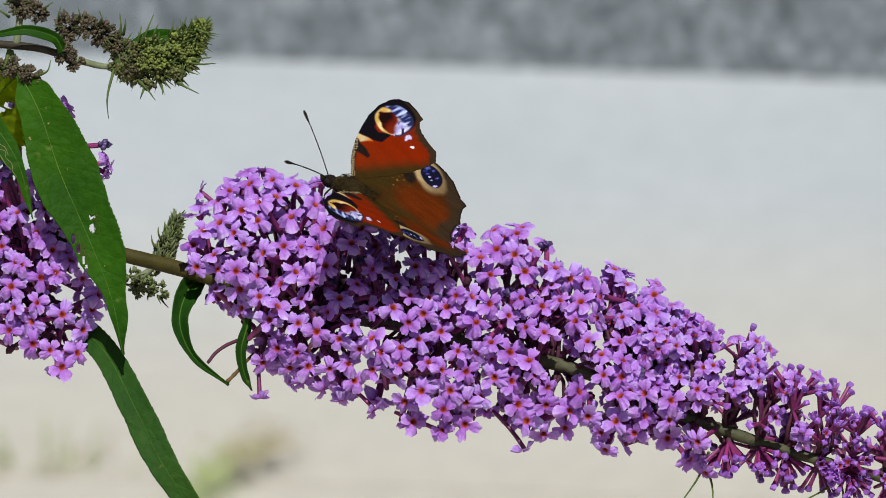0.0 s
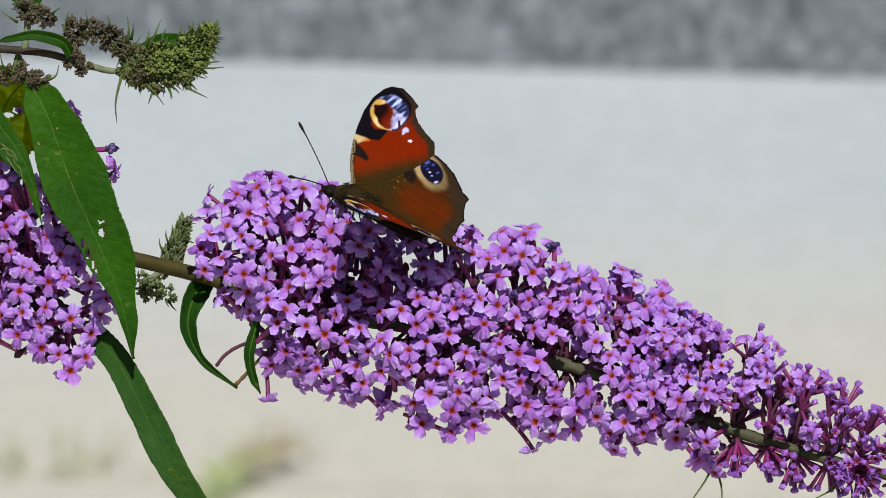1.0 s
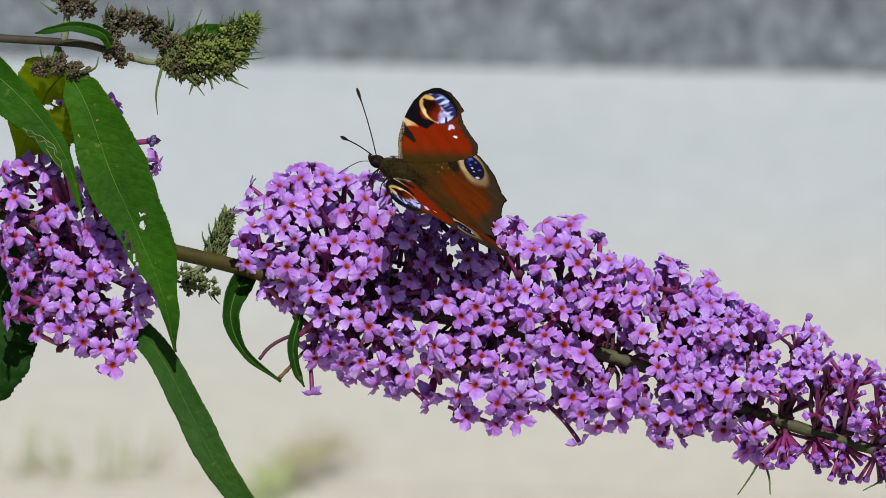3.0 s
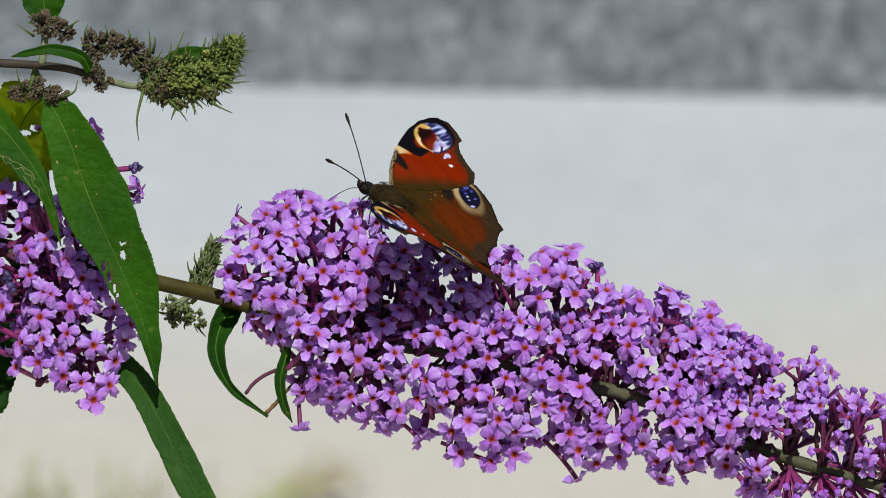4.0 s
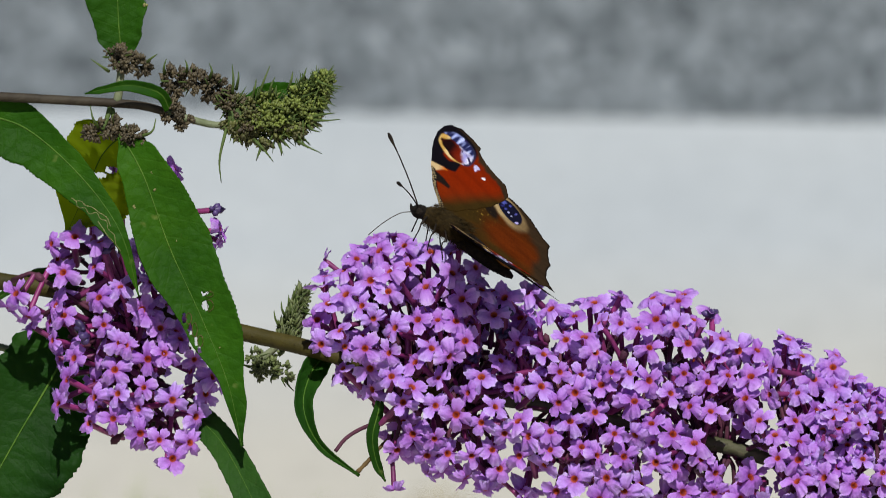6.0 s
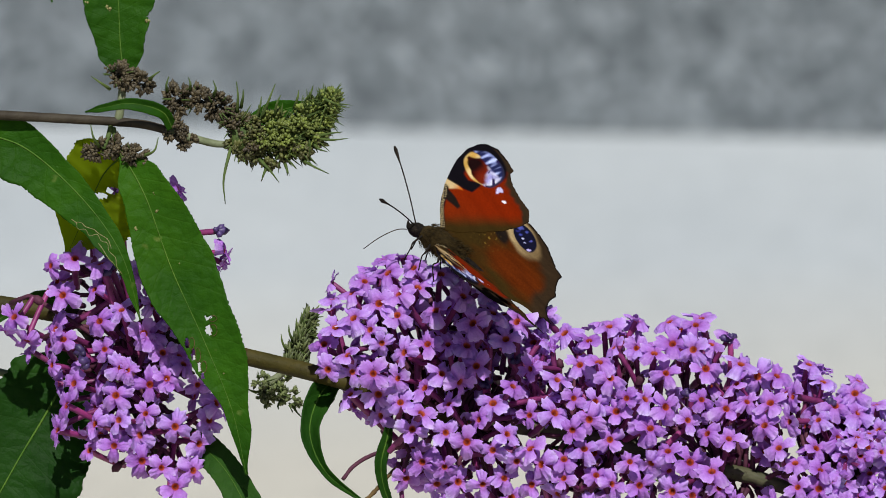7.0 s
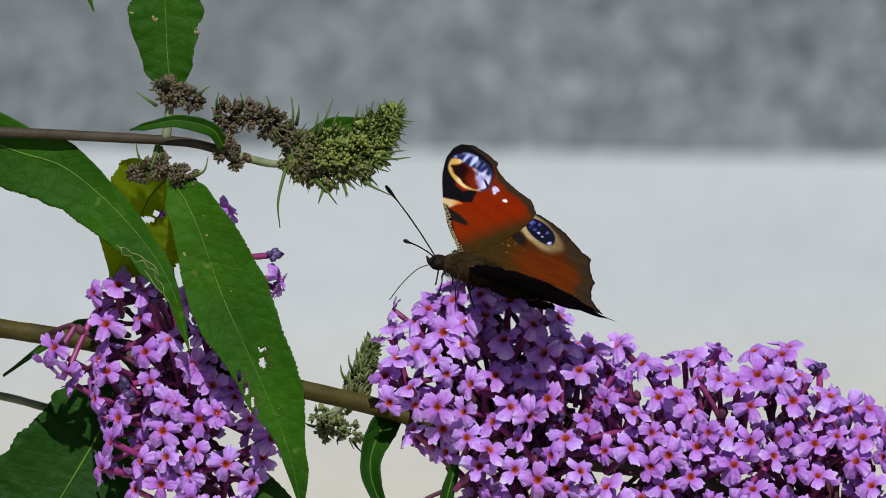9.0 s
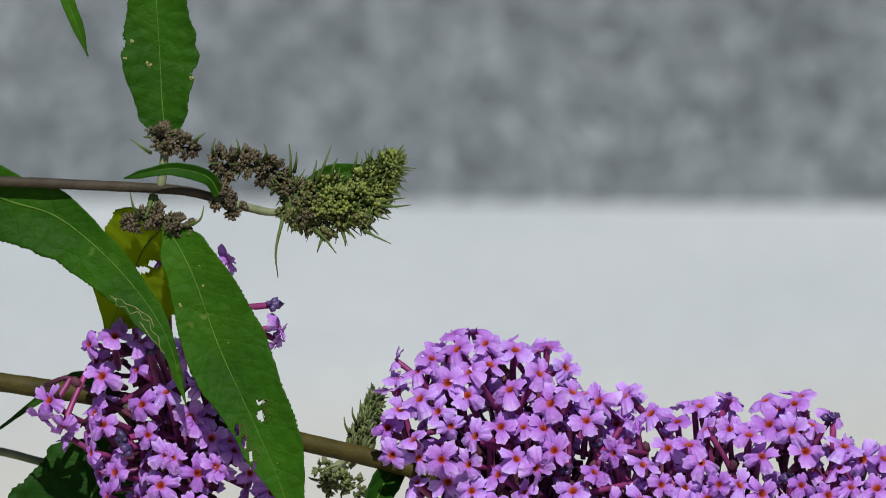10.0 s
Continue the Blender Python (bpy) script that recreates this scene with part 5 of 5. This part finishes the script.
def wing_mesh(name, outline, scales, side, camber, lift):
    """A wing with scales on its upper side and a near-black underside. side: -1 for the right wing, 1 for the left."""
    from mathutils import geometry
    rim = []
    for (x1, y1), (x2, y2) in zip(outline, outline[1:] + outline[:1]):
        n = max(1, int(math.hypot(x2 - x1, y2 - y1) / 5))
        rim += [(x1 + (x2 - x1) * k / n, y1 + (y2 - y1) * k / n) for k in range(n)]
    # a finely scalloped outer fringe
    rim = [(x + 2.6 * noise.noise((x * 0.09, y * 0.09, 5.0)) * (x > 300), y + 2.6 * noise.noise((y * 0.09, x * 0.09, 8.0)) * (x > 300)) for x, y in rim]
    pts = list(rim)
    xs, ys = [p[0] for p in outline], [p[1] for p in outline]
    step = 4.0
    y = min(ys)
    row = 0
    while y < max(ys):
        x = min(xs) + (step / 2 if row % 2 else 0)
        while x < max(xs):
            if inside(outline, x, y) and far_from(outline + outline[:1], x, y) > 2.2:
                pts.append((x, y))
            x += step
        y += step * 0.87
        row += 1
    m = len(rim)
    verts, _, faces, *_ = geometry.delaunay_2d_cdt([Vector(p) for p in pts], [(k, (k + 1) % m) for k in range(m)], [], 1, 1e-4)
    co, col = [], []
    for up in (1, 0):
        for v in verts:
            a, b = wing_place(v.x, v.y)
            z = camber * math.sin(b / 29 * math.pi) - 0.0016 * (a - 8) ** 2 + lift + 0.10 * math.sin((a * 0.55 + b * 0.9) * 1.3) + (0.04 if up else 0.0)
            co.append((-a * 0.001, side * b * 0.001, z * 0.001))
            if up:
                col.append((*scales(v.x, v.y), 1))
            else:
                k = 0.7 + 0.6 * noise.noise((v.x * 0.05, v.y * 0.02, 2))
                under = (0.0045 * k, 0.0035 * k, 0.0035 * k)
                col.append((*blend(blend(under, scales(v.x, v.y), 0.7), under, far_from(outline + outline[:1], v.x, v.y) / 4), 1))
    n = len(verts)
    fl = [tuple(f) for f in faces] + [tuple(i + n for i in f)[::-1] for f in faces]
    edge = {}
    for f in faces:
        for i, j in zip(f, f[1:] + f[:1]):
            edge[(i, j)] = True
    fl += [(j, i, i + n, j + n) for (i, j) in edge if (j, i) not in edge]
    me = bpy.data.meshes.new(name)
    me.from_pydata(co, [], fl)
    at = me.color_attributes.new("scales", "FLOAT_COLOR", "POINT")
    at.data.foreach_set("color", [c for rgba in col for c in rgba])
    me.materials.append(WING)
    me.polygons.foreach_set("use_smooth", [True] * len(me.polygons))
    bm = bmesh.new()
    bm.from_mesh(me)
    bmesh.ops.recalc_face_normals(bm, faces=bm.faces)
    bm.to_mesh(me)
    bm.free()
    return me


def lathe(profile_pts, sides, squash=1.0):
    """A body of rings along x; profile_pts: (x, z, radius) in mm."""
    bm = bmesh.new()
    rings = []
    for x, z, r in profile_pts:
        rings.append([bm.verts.new((x * 0.001, r * 0.001 * math.cos(a), (z + r * squash * math.sin(a)) * 0.001)) for a in [2 * math.pi * k / sides for k in range(sides)]])
    for a, b in zip(rings, rings[1:]):
        for k in range(sides):
            bm.faces.new((a[k], b[k], b[(k + 1) % sides], a[(k + 1) % sides]))
    bm.faces.new(rings[0])
    bm.faces.new(rings[-1][::-1])
    bmesh.ops.recalc_face_normals(bm, faces=bm.faces)
    return bm


def add_hairs(bm, count, place, length, rnd):
    for _ in range(count):
        p, d = place(rnd)
        d = Vector(d).normalized()
        side = d.cross(Vector((rnd.uniform(-1, 1), rnd.uniform(-1, 1), rnd.uniform(-1, 1)))).normalized() * 0.00005
        tip = Vector(p) + d * length * rnd.uniform(0.5, 1.2)
        a, b, c = bm.verts.new(Vector(p) - side), bm.verts.new(Vector(p) + side), bm.verts.new(tip)
        bm.faces.new((a, b, c))


def build_butterfly():
    ob = tagged(new("butterfly"), "rust-red butterfly with blue eye spots feeding on the flowers", "butterfly")
    ob.empty_display_size = 0.01
    rnd = random.Random(9)
    # body
    thorax = lathe([(4.2, -0.4, 0.9), (3.4, -0.2, 1.55), (1.8, 0.0, 2.1), (0.0, 0.1, 2.35), (-2.4, 0.0, 2.2), (-4.6, -0.2, 1.7), (-6.4, -0.3, 1.0)], 14)

    def on_thorax(r):
        a, x = r.uniform(0, 6.28), r.uniform(-5.5, 3.2)
        return (x * 0.001, 0.0020 * math.cos(a), 0.0020 * math.sin(a)), (-1.2 + r.uniform(-0.3, 0.3), math.cos(a), math.sin(a))
    add_hairs(thorax, 1500, on_thorax, 0.0016, rnd)
    low = Matrix.Translation((-0.0016, -0.0003, -0.0013))
    part("thorax", thorax, FUR, ob, "brown furry thorax", low)
    abdomen = lathe([(-3.2, -0.4, 1.1), (-4.5, -0.5, 1.6), (-7, -0.7, 1.8), (-10, -1.0, 1.7), (-13, -1.3, 1.4), (-15.5, -1.5, 0.9), (-16.8, -1.6, 0.4)], 12)
    part("abdomen", abdomen, DARK_FUR, ob, "slim dark abdomen", low)
    antennae = []
    head = part("head", lathe([(3.4, -0.5, 1.1), (4.4, -0.6, 1.45), (5.2, -0.7, 1.35), (5.9, -0.8, 0.9), (6.2, -0.8, 0.4)], 12), DARK_FUR, ob, "", low)
    for s in (-1, 1):
        bm = bmesh.new()
        bmesh.ops.create_icosphere(bm, subdivisions=2, radius=0.0007, matrix=Matrix.Translation((0.0049, s * 0.0010, -0.0005)))
        part("eye", bm, HORN, head)
        bm = bmesh.new()
        add_tube(bm, curve_points([(0.0056, s * 0.0004, -0.0012), (0.0063, s * 0.0004, -0.0009), (0.0069, s * 0.0003, -0.0003)], 6), [0.0004, 0.0004, 0.0004, 0.0003, 0.0002, 0.0001], 6)
        part("palp", bm, DARK_FUR, head)
        bm = bmesh.new()
        root, tip = Vector((0.0054, s * 0.0005, 0.0000)), Vector((0.0115, -0.0055, 0.0075)) if s < 0 else Vector((0.0080, 0.0120, 0.0040))
        line = curve_points([root, root + tip * 0.33 + Vector((0, 0, 0.0003)), root + tip * 0.66 + Vector((0, 0, 0.0003)), root + tip], 22)
        add_tube(bm, line, [0.00013] * 17 + [0.00016, 0.00024, 0.00034, 0.00036, 0.0002], 6)
        antennae.append((part("antenna", bm, HORN, head, "thin antenna with a dark club"), root))
    bm = bmesh.new()
    add_tube(bm, curve_points([(0.0058, 0, -0.0014), (0.0076, 0, -0.0030), (0.0092, 0.0002, -0.0062), (0.0102, 0.0004, -0.0095)], 14), 0.00009, 5)
    part("proboscis", bm, TWIG, head)
    for s in (-1, 1):
        for x0, x1, x2 in ((1.6, 2.2, 1.6), (-0.4, -0.6, -1.6), (-2.2, -3.4, -5.0)):
            bm = bmesh.new()
            add_tube(bm, curve_points([(x0 * 0.001, s * 0.001, -0.0016), (x1 * 0.001, s * 0.0036, -0.0030), (x1 * 0.001 * 0.9, s * 0.0040, -0.0040), (x2 * 0.001, s * 0.0034, -0.0066)], 12), [0.0002] * 5 + [0.00013] * 7, 5)
            part("leg", bm, HORN, ob)
    wings = []
    for s, word in ((-1, "right"), (1, "left")):
        fore = part("forewing", wing_mesh("forewing", FORE, fore_scales, s, 0.45, 0.03), None, ob, "rust-red forewing with a blue and yellow eye spot")
        hind = part("hindwing", wing_mesh("hindwing", HIND, hind_scales, s, 0.45, -0.025), None, ob, "brown hindwing with a blue-black eye spot")
        wings += [(fore, s), (hind, s)]
    return ob, wings, antennae


# ---- what moves ----
# seconds, place of the thorax in PLAN (mm), turn (degrees), how far the wings are raised (degrees)
BUTTERFLY_ROWS = [
    (0, -20.12, 14.02, 6.99, 64.7, 4.3, 149.7, 12.3),
    (0.5, -20.69, 12.77, 6.98, 64.2, 2.6, 152.1, 19.8),
    (1, -21.28, 12.72, 7, 64.8, 0.7, 153.9, 20.2),
    (1.3, -21.28, 12.72, 7, 64.8, 0.7, 153.9, 20.2),
    (1.5, -18.21, 16.54, 7.13, 68.5, -2.4, 141.6, 12.5),
    (2, -19.24, 16.38, 7.15, 69, -0.2, 142.3, 11),
    (2.5, -20.44, 16.31, 7.12, 68.3, -1.6, 143.4, 11.7),
    (4, -20.73, 16.64, 7.16, 69.7, 3.2, 144, 12.3),
    (4.5, -23.74, 16.36, 7.17, 69.7, 0.4, 145.3, 14.3),
    (4.6, -23.74, 16.36, 7.17, 69.7, 0.4, 145.3, 14.3),
    (5, -29.43, 16.69, 7.11, 68, -0.6, 159.3, 21),
    (5.5, -30.45, 16.69, 7.15, 69.2, -1.2, 165.1, 24.8),
    (5.7, -30.45, 16.69, 7.15, 69.2, -1.2, 165.1, 24.8),
    (5.9, -28.72, 20.45, 7.37, 79.9, -11.6, 146.2, 17.1),
    (6, -28.72, 20.45, 7.37, 79.9, -11.6, 146.2, 17.1),
    (6.2, -29.42, 20.44, 7.31, 76.6, -10.2, 145.1, 20.4),
    (7.3, -33.36, 20.77, 7.17, 69.9, -3.1, 141.8, 14.1),
    (7.4, -36.66, 19.89, 7.11, 68.5, -6.6, 159.3, 17.5),
    (7.5, -36.66, 19.89, 7.11, 68.5, -6.6, 159.3, 17.5),
    (7.65, -36.66, 19.89, 7.11, 68.5, -6.6, 159.3, 17.5),
    (7.85, -42.13, 17.43, 6.14, 69.7, -7.8, 178.1, 24.3),
    (8, -42.13, 17.43, 6.14, 69.7, -7.8, 178.1, 24.3),
    (8.5, -44.25, 17.6, 6.24, 72, 1.7, -175.5, 25),
    (8.7, -44.25, 17.6, 6.24, 72, 1.7, -175.5, 25),
    (9, -38.81, 20.46, 6.3, 76.7, -11.3, 159.8, 21.3),
    (9.3, -44.14, 20.27, 6.35, 76.2, 2.8, 159.8, 23.8),
    (9.5, -44.14, 20.27, 6.35, 76.2, 2.8, 159.8, 23.8),
    (9.6, -42.76, 19.94, 6.32, 75.2, 2.5, 158.8, 24.8),
    (9.65, -45.8, 27, 4, 70, -8, 132, 27.5),
    (9.7, -50.04, 36.95, -9, 62.8, -25, 94.9, 30.2),
    (9.8, -68.04, 63.18, -9, 60, -15.5, 94.3, 28),
    (9.9, -84.72, 89.5, -9, 61.8, -7, 107.7, 23.2),
    (10, -108.4, 125.94, -9, 61.8, -7, 107.7, 23.2),
]
# the left wing beside those times: how far its root lies out and up (mm), how far forewing and hindwing are drawn back (degrees), root aft (mm), how much lower it is held (degrees)
LEFT_WING = [
    (-0.2, -0.4, 0, 0, 4.6, 0),
    (-0.2, -0.4, 0, 0, 4.6, 0),
    (-0.2, -0.4, 0, 0, 4.6, 0),
    (-0.2, -0.4, 0, 0, 4.6, 0),
    (0.1, -0.8, 0, 0, 5.8, 0),
    (0.1, -0.8, 0, 0, 5.8, 0),
    (0.1, -0.8, 0, 0, 5.8, 0),
    (0.1, -0.8, 0, 0, 5.8, 0),
    (-0.4, -0.8, 0, 0, 4.6, 0),
    (-0.4, -0.8, 0, 0, 4.6, 0),
    (0.2, -0.9, 8, -42, 4, 2),
    (0.3, -1.2, 12, -44, 3.6, 6),
    (0.3, -1.2, 12, -44, 3.6, 6),
    (0.3, -1.2, 12, -44, 3.6, 6.5),
    (0.3, -1.2, 12, -44, 3.6, 6.5),
    (0.3, -1.2, 12, -44, 3.6, 6.5),
    (0.2, -0.9, 6, -40, 3.4, 0),
    (0.2, -0.9, 7, -46, 3.2, 0),
    (0.2, -0.9, 7, -46, 3.2, 0),
    (0.2, -0.9, 7, -46, 3.2, 0),
    (0.3, -1.3, 14, -46, 3.2, 6),
    (0.3, -1.3, 14, -46, 3.2, 6),
    (0.4, -1.6, 16, -48, 3, 5),
    (0.4, -1.6, 16, -48, 3, 5),
    (0.8, -1.8, 9, -32, 2.6, 2),
    (1, -1.6, 2, -12, 0.8, 0),
    (1, -1.6, 2, -12, 0.8, 0),
    (1, -1.6, 2, -12, 0.8, 0),
    (1.2, -1, 1, -6, 2, 0),
    (1.5, -0.5, 0, 0, 3, 0),
    (1.5, 0, 0, 0, 3, 0),
    (1.5, 0, 0, 0, 3, 0),
    (1.5, 0, 0, 0, 3, 0),
]
# sway of the shoot and of the small bud spike in the air: seconds, right, down, in plan units
SHOOT_SWAY = [(0, 0, 0), (0.5, 0, 1.7), (1, 2.8, 1.1), (1.5, 1.9, 1), (2, 3.5, 3.1), (2.5, 2.9, 1.6), (4, -0.1, 0), (4.5, 1, 2.3), (5, -1.5, 3.2), (5.5, 0.4, 1.1), (6, 2.3, 4),
              (7.5, 2.4, 5), (8, 0.6, 4.8), (8.5, 3.9, 6.5), (9, 3.9, 7.4), (9.5, 3, 6.2), (10, 1.9, 8.4)]
# how far the antennae dip: seconds, degrees
ANTENNA_DIP = [(0, 0), (7.65, 0), (7.85, 20), (8.7, 20), (8.9, 0), (10, 0)]
BUD_SWAY = [(0, 0, 0), (2.5, 0.5, 0), (4, 3, 0), (5, 3, 1.5), (6, 4.5, 2), (7.5, 7, 1.8), (9, 7.6, 1.5), (10, 9.5, 1.8)]


def motions():
    def sway(ob, rows, sx=1.0, sy=1.0):
        rest = ob.matrix_world.copy()
        walk(ob, [(t, PLAN @ Matrix.Translation((x * UNIT * sx, -y * UNIT * sy, 0)) @ PLAN.inverted() @ rest) for t, x, y in rows])
    sway(shoot, SHOOT_SWAY)
    sway(bud_spike, BUD_SWAY)
    walk(butterfly, [(t, PLAN @ pose(x * 0.001, y * 0.001, z * 0.001, rx, ry, rz)) for t, x, y, z, rx, ry, rz, e in BUTTERFLY_ROWS])
    for antenna, root in antennae:
        walk(antenna, [(t, Matrix.Translation(root) @ pose(0, 0, 0, 0, dip, 0) @ Matrix.Translation(-root)) for t, dip in ANTENNA_DIP])
    for wing, s in wings:
        k = 3 if wing.name.startswith("hind") else 2
        if s < 0:
            walk(wing, [(r[0], pose(0, -0.0036, 0.0006, -r[7], 0, 0)) for r in BUTTERFLY_ROWS])
        else:
            walk(wing, [(r[0], pose(-left[4] * 0.001, left[0] * 0.001, left[1] * 0.001, r[7] - left[5], 0, 0) @ pose(0, 0, 0, 0, 0, left[k])) for r, left in zip(BUTTERFLY_ROWS, LEFT_WING)])


build_ground()
build_weeds()
long_spike = build_long_spike()
cam.data.dof.focus_object = long_spike   # the lens stays sharp on the spike
hanging_spike = build_hanging_spike()
shoot = build_shoot()
bud_spike = build_small_plants()
butterfly, wings, antennae = build_butterfly()
bpy.context.view_layer.update()
motions()
